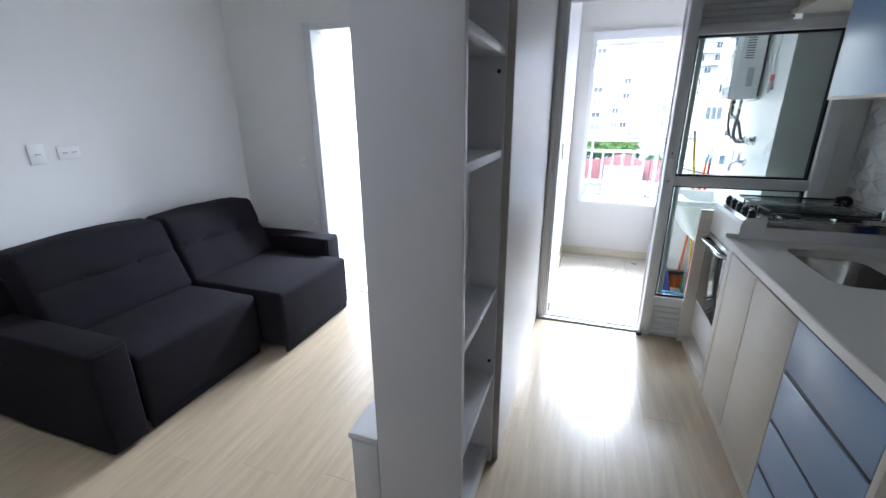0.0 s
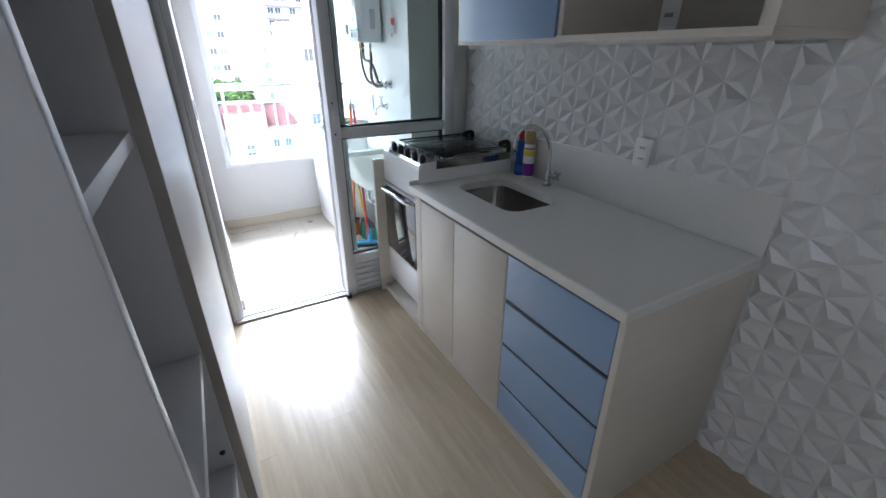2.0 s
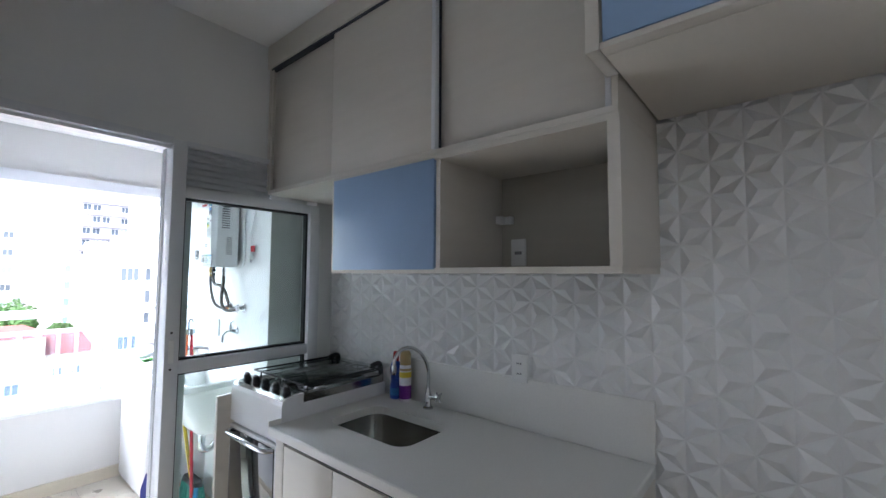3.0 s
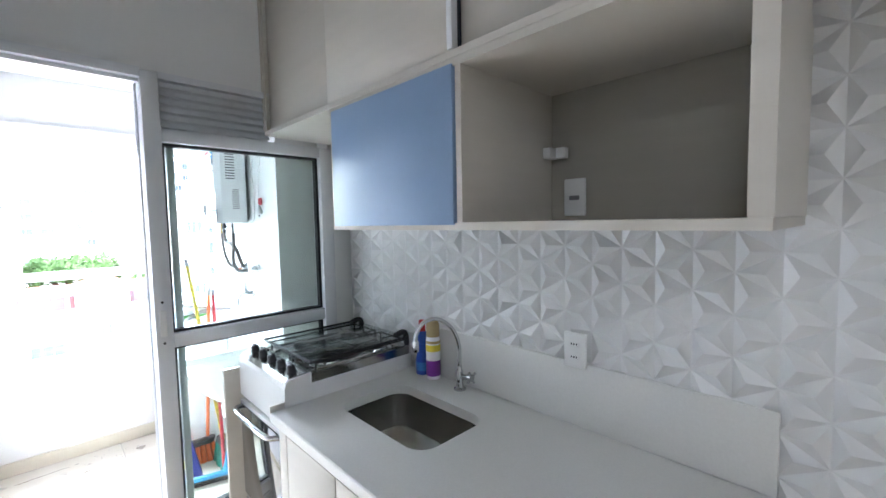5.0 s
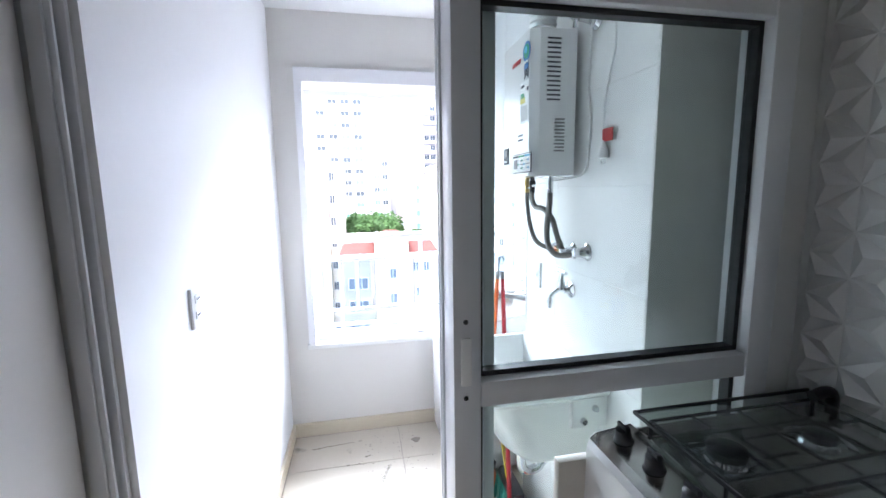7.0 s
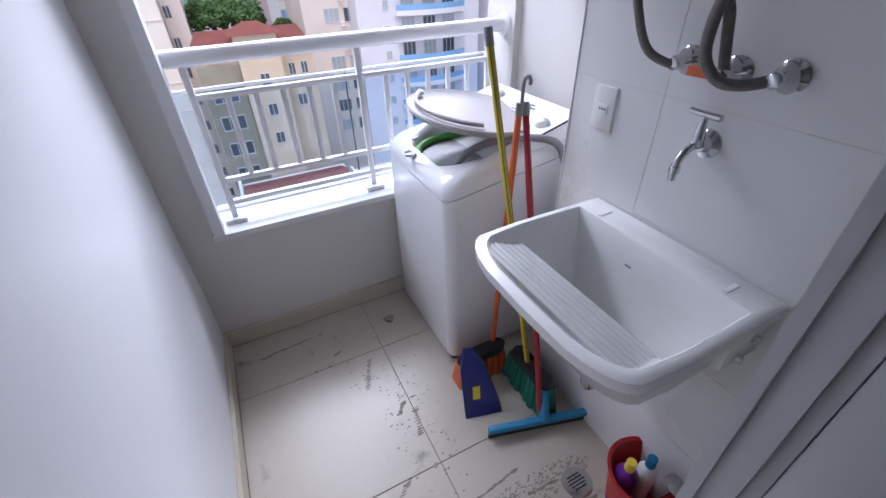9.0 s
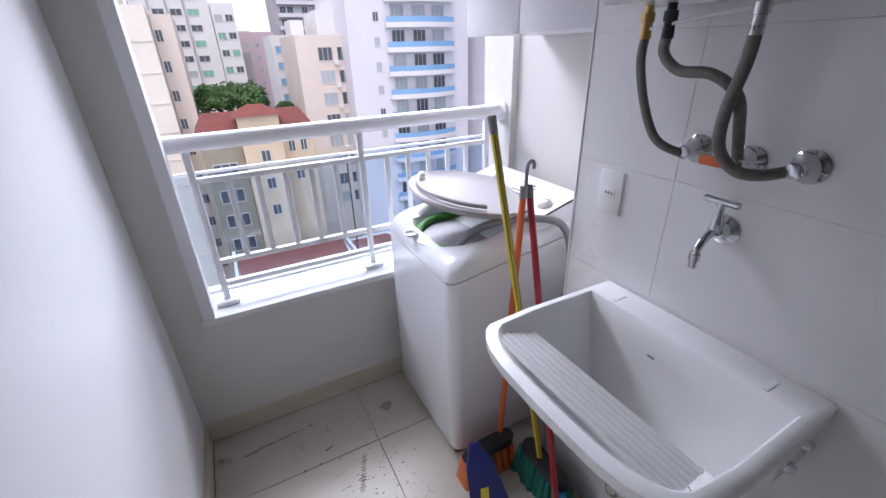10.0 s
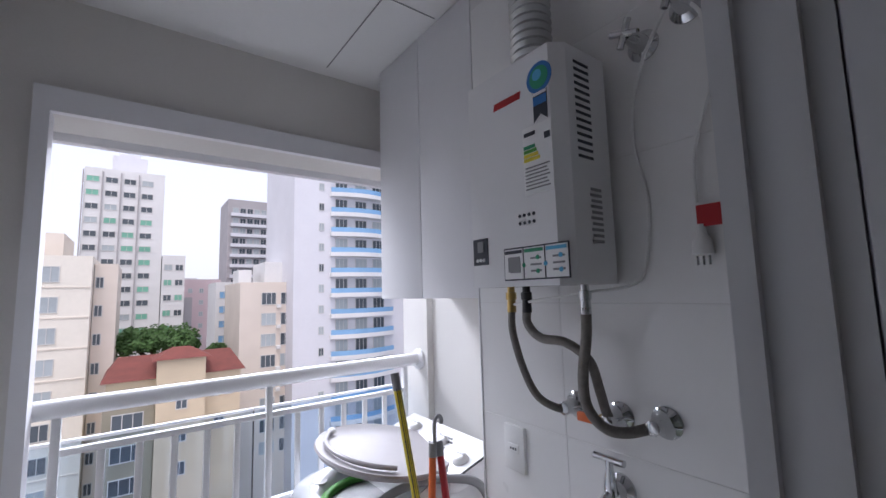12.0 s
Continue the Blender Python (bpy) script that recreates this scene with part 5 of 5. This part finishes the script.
dirt_patch(-0.72, 0.52, 0.26, 0.05, 420, 1, "dark dirt streaks on the tiles beside the drain")
def streak(x, y, length, turn, seed, label):
    """A thin broken film of dried mud along a line."""
    rn, bm = random.Random(seed), bmesh.new()
    for k in range(int(length / 0.012)):
        d = k * 0.012
        if noise.noise(Vector((d * 14, seed * 3.7, 0))) < -0.12:
            continue
        cx, cy = x + d * math.cos(turn), y + d * math.sin(turn) + 0.008 * noise.noise(Vector((d * 18, seed, 4)))
        w, h = rn.uniform(0.009, 0.02), rn.uniform(0.002, 0.007)
        vs = [bm.verts.new((cx + w * math.cos(a) * rn.uniform(0.7, 1.1), cy + h * math.sin(a) * rn.uniform(0.6, 1.2), -0.0113)) for a in [q * math.tau / 8 for q in range(8)]]
        top = bm.verts.new((cx, cy, -0.0105))
        for q in range(8):
            bm.faces.new((vs[q], vs[(q + 1) % 8], top))
    solid("dirt", bm, M["mud"], (x, y, -0.012), label, "dirt", "stuff", group="dirt on the balcony floor")


for k, (x, y, q, a) in enumerate(((-0.90, 0.535, 0.34, -0.1), (-0.86, 0.475, 0.30, -0.16), (-0.80, 0.42, 0.28, -0.05), (-0.93, 0.58, 0.22, 0.15), (-1.02, 1.02, 0.16, 0.9), (-0.98, 0.90, 0.2, 1.35), (-1.1, 1.2, 0.18, 1.2), (-1.28, 1.40, 0.16, 0.5), (-1.5, 1.60, 0.3, 0.1), (-1.25, 0.62, 0.25, 0.7))):
    streak(x, y, q, a, k + 1, "dried mud streak on the cream tiles")
dirt_patch(-1.0, 1.42, 0.22, 0.30, 90, 2, "scattered dark crumbs on the balcony tiles")
dirt_patch(-0.97, 0.95, 0.12, 0.35, 110, 3, "dark crumbs along the tile joint")


# ---- the city beyond the window ----
GZ = -28.0
E_ = {
    "cream": mat("cream_facade", (0.74, 0.70, 0.62), 0.85, var=0.08, scale=0.3, bscale=3),
    "white": mat("white_facade", (0.70, 0.70, 0.70), 0.8, var=0.06, scale=0.25, bscale=3),
    "lilac": mat("pale_grey_facade", (0.68, 0.68, 0.72), 0.8, var=0.05, scale=0.25, bscale=3),
    "grey": mat("grey_facade", (0.40, 0.38, 0.39), 0.85, var=0.1, scale=0.3),
    "pink": mat("pink_facade", (0.58, 0.46, 0.48), 0.85, var=0.06, scale=0.3),
    "peach": mat("peach_facade", (0.67, 0.60, 0.53), 0.85, var=0.08, scale=0.3),
    "ochre": mat("ochre_facade", (0.60, 0.50, 0.36), 0.85, var=0.1, scale=0.5),
    "olive": mat("stained_render", (0.28, 0.26, 0.20), 0.9, var=0.2, scale=0.6),
    "tile": mat("red_roof_tile", (0.17, 0.05, 0.04), 0.8, var=0.25, scale=1.2, bscale=9, rand=0.3),
    "pane": mat("dark_window_glass", (0.06, 0.075, 0.09), 0.12, var=0.3, scale=0.8, rand=0.5),
    "pane2": mat("curtained_window_glass", (0.34, 0.38, 0.40), 0.2, var=0.2, scale=0.8, rand=0.6),
    "bluegl": mat("blue_balcony_glass", (0.20, 0.38, 0.60), 0.15, var=0.15, scale=0.5, rand=0.3),
    "greenp": mat("green_spandrel", (0.16, 0.40, 0.30), 0.5, var=0.15, rand=0.4),
    "frame": mat("pale_window_frame", (0.55, 0.55, 0.54), 0.6),
    "asphalt": mat("asphalt", (0.055, 0.055, 0.058), 0.9, var=0.2, scale=0.4),
    "leaf": mat("tree_leaves", (0.045, 0.10, 0.025), 0.7, var=0.45, scale=0.9, rand=0.3),
    "bark": mat("bark", (0.09, 0.065, 0.045), 0.9, var=0.2),
    # haze of the distance mixed into the facade colour
    "far": mat("painted_haze_facade", (0.62, 0.60, 0.62), 0.9, var=0.05, scale=0.05),
}
gm = bmesh.new()
box(gm, -1500, 1500, 3.0, 3000, GZ - 1, GZ)
structure("ground", gm, E_["asphalt"], "city street level far below", "ground")
MESHES = {}


def window_mesh(w, h, kind):
    key = (round(w, 2), round(h, 2), kind)
    if key not in MESHES:
        mids = [0] if w < 1.6 else [-w / 6, w / 6]
        xs = [-w / 2, -w / 2 + 0.07] + [m + q for m in mids for q in (-0.03, 0.03)] + [w / 2 - 0.07, w / 2]
        zs = [-h / 2 - 0.08, -h / 2, h / 2 - 0.07, h / 2]
        f = bmesh.new()
        g = [[f.verts.new((x, -0.05, z)) for z in zs] for x in xs]
        for i in range(len(xs) - 1):
            for k in range(3):
                if k != 1 or i % 2 == 0:
                    f.faces.new((g[i][k], g[i + 1][k], g[i + 1][k + 1], g[i][k + 1]))
        bmesh.ops.delete(f, geom=[v for v in f.verts if not v.link_faces], context="VERTS")
        ext = bmesh.ops.extrude_face_region(f, geom=f.faces[:])
        bmesh.ops.translate(f, vec=(0, 0.07, 0), verts=[e for e in ext["geom"] if isinstance(e, bmesh.types.BMVert)])
        bmesh.ops.recalc_face_normals(f, faces=f.faces)
        fm = bpy.data.meshes.new("window_frame")
        f.to_mesh(fm), f.free()
        fm.materials.append(E_["frame"])
        p = B(-w / 2 + 0.07, w / 2 - 0.07, -0.02, 0.03, -h / 2, h / 2 - 0.07)
        pm = bpy.data.meshes.new("pane")
        p.to_mesh(pm), p.free()
        pm.materials.append({"dark": E_["pane"], "light": E_["pane2"], "blue": E_["bluegl"], "green": E_["greenp"]}[kind])
        MESHES[key] = (fm, pm)
    return MESHES[key]


def add_window(parent, x, y, z, w, h, kind="dark", rz=0):
    fm, pm = window_mesh(w, h, kind)
    o = ORG[parent.name]
    f = new("window", fm)
    f.parent, f.location, f.rotation_euler = parent, Vector((x, y, z)) - o, (0, 0, radians(rz))
    p = new("pane", pm)
    p.parent = f


def block(name, x0, x1, y0, y1, zt, m, label, z0=GZ, parapet=0.5, category="building"):
    b = thing(name, ((x0 + x1) / 2, (y0 + y1) / 2, z0), label, category)
    part("wall", B(x0, x1, y0, y1, z0, zt), m, b, smooth=False)
    part("roof", boxes((x0, x1, y0, y0 + 0.25, zt + 0.002, zt + parapet), (x0, x1, y1 - 0.25, y1, zt + 0.002, zt + parapet), (x0, x0 + 0.25, y0 + 0.25, y1 - 0.25, zt + 0.002, zt + parapet), (x1 - 0.25, x1, y0 + 0.25, y1 - 0.25, zt + 0.002, zt + parapet)), m, b, smooth=False)
    return b


rnd = random.Random(5)
# white tower with green spandrels
a = block("tower", -8.6, 1.4, 80, 95, 21.4, E_["white"], "tall white office tower with rows of green-framed windows")
part("roof_house", boxes((-5.6, -1.0, 83, 90, 21.4, 25.0), (-4.8, -2.0, 84, 88, 25.0, 25.8)), E_["lilac"], a, smooth=False)
for c in range(4):
    x = -7.6 + c * 2.25
    part("pilaster", B(x - 1.2, x - 1.05, 79.7, 80.0, GZ, 21.4), E_["grey"], a, smooth=False)
    for r in range(14):
        add_window(a, x, 79.98, 20.2 - r * 2.1, 1.55, 0.85, rnd.choice(("dark", "dark", "green", "light")))
a2 = block("tower", 1.5, 4.6, 79, 92, 8.2, E_["white"], "lower white wing of the tower with window rows")
for c in range(2):
    for r in range(6):
        add_window(a2, 2.3 + c * 1.5, 78.98, 6.8 - r * 2.4, 1.1, 0.9, rnd.choice(("dark", "green", "light")))
# grey slab with open floors
s = block("tower", 15.3, 29.5, 110, 122, 25.2, E_["grey"], "grey concrete tower with horizontal balcony bands")
for r in range(10):
    z = 23.0 - r * 2.5
    part("floor_band", B(15.9, 29.3, 109.2, 110, z - 1.5, z - 0.75), E_["lilac"], s, smooth=False)
    for c in range(8):
        add_window(s, 17.0 + c * 1.6, 109.96, z, 1.35, 1.3, rnd.choice(("dark", "light", "dark")))
block("tower", 29.6, 33.0, 112, 124, 26.0, E_["grey"], "narrow dark side of the grey tower")
# residential tower with curved blue balconies
t = block("tower", 14.0, 30.0, 52, 66, 40.0, E_["lilac"], "pale residential tower with curved blue glass balconies")
for r in range(22):
    z = 33.2 - r * 2.65
    arc = [(18.6 + 9.0 * k / 12, 52 - 1.7 * math.sin(math.pi * (0.12 + 0.76 * k / 12)), 0) for k in range(13)]
    ring = arc + [(27.6, 52.0, 0), (18.6, 52.0, 0)]
    bl = part("balcony", loft([[(x, y, z) for x, y, _ in ring], [(x, y, z + 0.55) for x, y, _ in ring]]), E_["white"], t, smooth=False)
    gl = part("balcony_glass", loft([[(x, y, z + 0.55), (x, y + 0.06, z + 0.55), (x, y + 0.06, z + 1.15), (x, y, z + 1.15)] for x, y, _ in arc]), E_["bluegl"], bl, smooth=False)
    for x in (20.2, 23.0, 25.6):
        add_window(t, x, 51.98, z + 1.55, 1.7, 1.8, rnd.choice(("dark", "dark", "light")))
    add_window(t, 17.5, 51.98, z + 1.2, 0.7, 0.95, rnd.choice(("dark", "light", "light")))
t2 = block("tower", 31.5, 44.0, 40, 55, 40.0, E_["lilac"], "second pale tower with balconies beside it")
for r in range(20):
    z = 30 - r * 2.65
    part("balcony", B(29.9, 31.5, 41, 47, z, z + 0.9), E_["bluegl"], t2, smooth=False)
# cream block, left of the view
c = block("apartment_block", -26, -5.05, 53, 66, 5.6, E_["cream"], "cream apartment block with wide windows")
part("roof_house", boxes((-24, -7.6, 56, 64, 5.6, 8.6)), E_["peach"], c, smooth=False)
for r in range(11):
    z = 4.33 - r * 2.87
    for x in (-8.35, -12.2, -16.0, -20.0):
        add_window(c, x, 52.98, z, 1.95, 1.45, rnd.choice(("light", "dark", "light")))
    part("floor_line", B(-26, -5.05, 52.93, 52.998, z - 1.32, z - 1.22), E_["peach"], c, smooth=False)
c2 = block("apartment_block", -5.0, -3.1, 55, 66, 5.0, E_["peach"], "side wing of the cream block with small windows")
for r in range(10):
    add_window(c2, -4.55, 54.98, 3.6 - r * 2.87, 0.7, 1.1, "dark")
# ochre house with red roofs
h = thing("house", (2, 48, GZ), "ochre house with red tiled hip roofs and stained wall", "house")
part("wall", boxes((-3.2, 7.2, 46, 54, GZ, -5.3), (0.3, 4.0, 44.5, 46, GZ, -3.6)), E_["ochre"], h, smooth=False)
part("wall", B(-3.3, 0.25, 45.2, 46, GZ, -6.0), E_["olive"], h, "stained olive wall", smooth=False)
part("roof", loft([[(-3.6, 45.6, -5.3), (7.6, 45.6, -5.3), (7.6, 54, -5.3), (-3.6, 54, -5.3)], [(-2.6, 49.6, -3.6), (6.8, 49.6, -3.6), (6.8, 50, -3.6), (-2.6, 50, -3.6)]]), E_["tile"], h, smooth=False)
part("roof", loft([[(-0.1, 44.1, -3.6), (4.4, 44.1, -3.6), (4.4, 48, -3.6), (-0.1, 48, -3.6)], [(1.5, 45.8, -2.7), (2.8, 45.8, -2.7), (2.8, 46.2, -2.7), (1.5, 46.2, -2.7)]]), E_["tile"], h, smooth=False)
for x, z, w in ((2.2, -7.4, 0.9), (5.0, -7.0, 0.7), (6.2, -7.0, 0.7), (2.2, -10.2, 0.9), (5.4, -10, 0.9), (2.2, -13, 0.9)):
    add_window(h, x, 44.48 if x < 4 else 45.98, z, w, 1.1, "dark")
for r in range(4):
    add_window(h, -1.6, 45.18, -8.5 - r * 2.6, 2.2, 1.3, "dark")
# court of low roofs
for x0, x1, y0, y1, z in ((-6, 1.5, 24, 36, -19.0), (2.0, 8.0, 24, 38, -20.0), (8.6, 14, 26, 44, -18.0), (-3, 8, 37, 44, -17.0)):
    lw = thing("low_building", ((x0 + x1) / 2, (y0 + y1) / 2, GZ), "low building with a red sheet roof in the courtyard", "building", "courtyard roofs")
    part("wall", B(x0, x1, y0, y1, GZ, z), E_["white"], lw, smooth=False)
    part("roof", loft([[(x0 + 0.4, y0 + 0.4, z + 0.004), (x1 - 0.4, y0 + 0.4, z + 0.004), (x1 - 0.4, y1 - 0.4, z + 0.004), (x0 + 0.4, y1 - 0.4, z + 0.004)], [(x0 + 0.4, (y0 + y1) / 2, z + 0.9), (x1 - 0.4, (y0 + y1) / 2, z + 0.9), (x1 - 0.4, (y0 + y1) / 2 + 0.1, z + 0.9), (x0 + 0.4, (y0 + y1) / 2 + 0.1, z + 0.9)]]), E_["tile"], lw, smooth=False)
    part("parapet", boxes((x0, x1, y0, y0 + 0.3, z, z + 0.5), (x0, x0 + 0.3, y0 + 0.3, y1, z, z + 0.5)), E_["white"], lw, smooth=False)
# peach block with air conditioners
p = block("apartment_block", 8.6, 15.4, 55, 66, 3.0, E_["peach"], "peach apartment block with wide barred windows")
part("roof_house", boxes((11.8, 14.6, 57, 64, 3.0, 6.2), (8.9, 10.4, 58, 62, 3.0, 5.2)), E_["white"], p, smooth=False)
for r in range(8):
    z = 1.5 - r * 2.55
    for x in (11.9, 14.2):
        add_window(p, x, 54.98, z, 1.75, 1.45, rnd.choice(("dark", "light")))
    if r < 5:
        part("air_conditioner", B(12.8, 13.3, 54.55, 55, z - 1.2, z - 0.8), E_["white"], p, smooth=False)
w = block("apartment_block", 8.1, 11.2, 71, 80, 3.6, E_["white"], "narrow white block with blue windows")
for r in range(8):
    add_window(w, 9.2, 70.98, 2.2 - r * 2.2, 1.3, 1.0, "blue")
k = block("apartment_block", 5.8, 12.8, 100, 112, 5.2, E_["pink"], "distant pink apartment building with small windows")
for r in range(5):
    for q in range(3):
        add_window(k, 7.2 + q * 2, 99.98, 3.4 - r * 2.4, 0.8, 0.9, "light")
k = block("apartment_block", 4.6, 7.0, 93, 98, 1.5, E_["grey"], "distant dark narrow building")
# farthest blocks, their haze only a pale base colour
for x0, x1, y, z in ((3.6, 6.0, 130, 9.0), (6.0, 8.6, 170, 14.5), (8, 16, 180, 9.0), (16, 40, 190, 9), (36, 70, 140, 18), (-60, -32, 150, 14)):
    block("distant_building", x0, x1, y, y + 15, z, E_["far"], "distant office building with haze painted into its pale grey")


def tree(x, y, z, R, H):
    tr = thing("tree", (x, y, GZ), "broad green street tree between the buildings", "tree")
    part("trunk", tube(smooth_path([(x, y, GZ), (x + 0.4, y, GZ * 0.6), (x, y, z - H * 0.5)]), [0.7] * 8 + [0.55] * 8 + [0.4], 10), E_["bark"], tr)
    rn = random.Random(3)
    for k in range(7):
        an = k * math.tau / 7
        part("limb", tube([(x, y, z - H * 0.6), (x + R * 0.4 * math.cos(an), y + R * 0.4 * math.sin(an), z - H * 0.1), (x + R * 0.75 * math.cos(an), y + R * 0.75 * math.sin(an), z)], [0.3, 0.18, 0.06], 7), E_["bark"], tr)
    vs, fs = [], []
    for k in range(5200):
        an, rr, hh = rn.uniform(0, math.tau), math.sqrt(rn.random()), rn.uniform(-0.3, 1)
        cx, cy = x + R * rr * math.cos(an), y + R * rr * math.sin(an)
        lump = noise.noise(Vector((cx * 0.7, cy * 0.7, 3.0)))
        cz = z + H * (0.45 * hh * math.sqrt(max(0.05, 1 - rr * rr)) + 0.28 * lump)
        sz = rn.uniform(0.14, 0.32)
        u = Vector((rn.uniform(-1, 1), rn.uniform(-1, 1), rn.uniform(-0.5, 0.5))).normalized()
        w_ = u.orthogonal().normalized()
        w_ = (w_ + u.cross(w_) * rn.uniform(-1, 1)).normalized()
        cc, n0 = Vector((cx, cy, cz)), len(vs)
        vs += [cc - u * sz, cc + w_ * sz * 0.5, cc + u * sz, cc - w_ * sz * 0.5]
        fs.append((n0, n0 + 1, n0 + 2, n0 + 3))
    me = bpy.data.meshes.new("crown")
    me.from_pydata([v - ORG[tr.name] for v in vs], [], fs)
    me.materials.append(E_["leaf"])
    cr = new("crown", me)
    cr.parent = tr


tree(0.6, 61, -3.6, 4.6, 4.6)
tree(8.2, 64, -6.0, 2.6, 3.0)

# ---- pieces: planks, floor tiles, wall tiles, relief panels ----


def shared(name, bm, material):
    me = bpy.data.meshes.new(name)
    bm.to_mesh(me), bm.free()
    me.materials.append(material)
    return me


def piece(name, me, parent, loc):
    ob = new(name, me)
    ob.parent, ob.location = parent, loc
    return ob


fl = bpy.data.objects["floor"]
PL, PW = 1.20, 0.198
pm = shared("plank", B(0, PW - 0.0007, 0, PL - 0.0007, -0.006, 0.0, 0.0003, 1), M["plank"])
pcut = {}
for i in range(23):
    x = -4.4 + i * PW
    y = -4.6 - (i * 0.47 % 1.0) * PL
    w = min(PW, -x)
    while y < -0.02:
        y0, y1 = max(y, -4.6), min(y + PL, -0.022)
        if y1 - y0 > 0.03 and w > 0.03:
            key = (round(y1 - y0, 3), round(w, 3))
            if key not in pcut:
                pcut[key] = pm if (abs(y1 - y0 - PL) < 1e-4 and w == PW) else shared("plank", B(0, w - 0.0007, 0, y1 - y0 - 0.0007, -0.006, 0.0, 0.0003, 1), M["plank"])
            piece("plank", pcut[key], fl, (x, y0, 0.0))
        y += PL
fb = bpy.data.objects["floor_balcony"]
XS, YS = (-1.617, -0.96, -0.335, -0.001), (0.122, 0.76, 1.40, 1.751)
for xa, xb in zip(XS, XS[1:]):
    for ya, yb in zip(YS, YS[1:]):
        ob = piece("tile", shared("tile", B(xa + 0.0015, xb - 0.0015, ya + 0.0015, yb - 0.0015, -0.02, -0.012, 0.001, 1), M["ftile"]), fb, (0, 0, 0))
we = bpy.data.objects["wall_balcony_east"]
ZS = [-0.01 + 0.317 * k for k in range(9)]
for za, zb in zip(ZS, ZS[1:]):
    zb = min(zb, 2.605)
    for ya, yb in ((0.124, 0.68), (0.68, 0.978)):
        piece("tile", shared("tile", B(-0.3685, -0.36, ya + 0.0008, yb - 0.0008, za + 0.0008, zb - 0.0008, 0.0006, 1), M["wtile"]), we, (0, 0, 0))
structure("tile_trim", B(-0.3715, -0.352, 0.978, 0.983, -0.01, 2.605), M["whitel"], "white tile edge trim", "trim")

# triangular lattice of raised pyramids
wk = bpy.data.objects["wall_east"]
SZ = 0.112
SX = SZ * math.sqrt(3) / 2
NC, NR = 6, 5


def relief(nc, nr):
    bm, rec = bmesh.new(), {}

    def P(i, j):
        return Vector((-0.002, i * SX, (j + (0.5 if i % 2 else 0)) * SZ))

    def V(p):
        key = tuple(round(q, 5) for q in p)
        if key not in rec:
            rec[key] = bm.verts.new(p)
        return rec[key]

    for i in range(nc):
        for j in range(nr):
            if i % 2 == 0:
                tris = ((P(i, j), P(i + 1, j), P(i, j + 1)), (P(i + 1, j), P(i + 1, j + 1), P(i, j + 1)))
            else:
                tris = ((P(i, j), P(i + 1, j), P(i + 1, j + 1)), (P(i, j), P(i + 1, j + 1), P(i, j + 1)))
            for a, b, c in tris:
                m = (a + b + c) / 3 + Vector((-0.0165, 0, 0))
                for u, v in ((a, b), (b, c), (c, a)):
                    bm.faces.new((V(u), V(v), V(m)))
    bmesh.ops.recalc_face_normals(bm, faces=bm.faces)
    if sum(f.normal.x for f in bm.faces) > 0:
        bmesh.ops.reverse_faces(bm, faces=bm.faces)
    return bm


rm = shared("relief_panel", relief(NC, NR), M["panel3d"])
for i in range(6):
    for j in range(5):
        y = -0.02 - (i + 1) * NC * SX
        piece("relief_panel", rm, wk, (0.0, y, j * NR * SZ - 0.056))
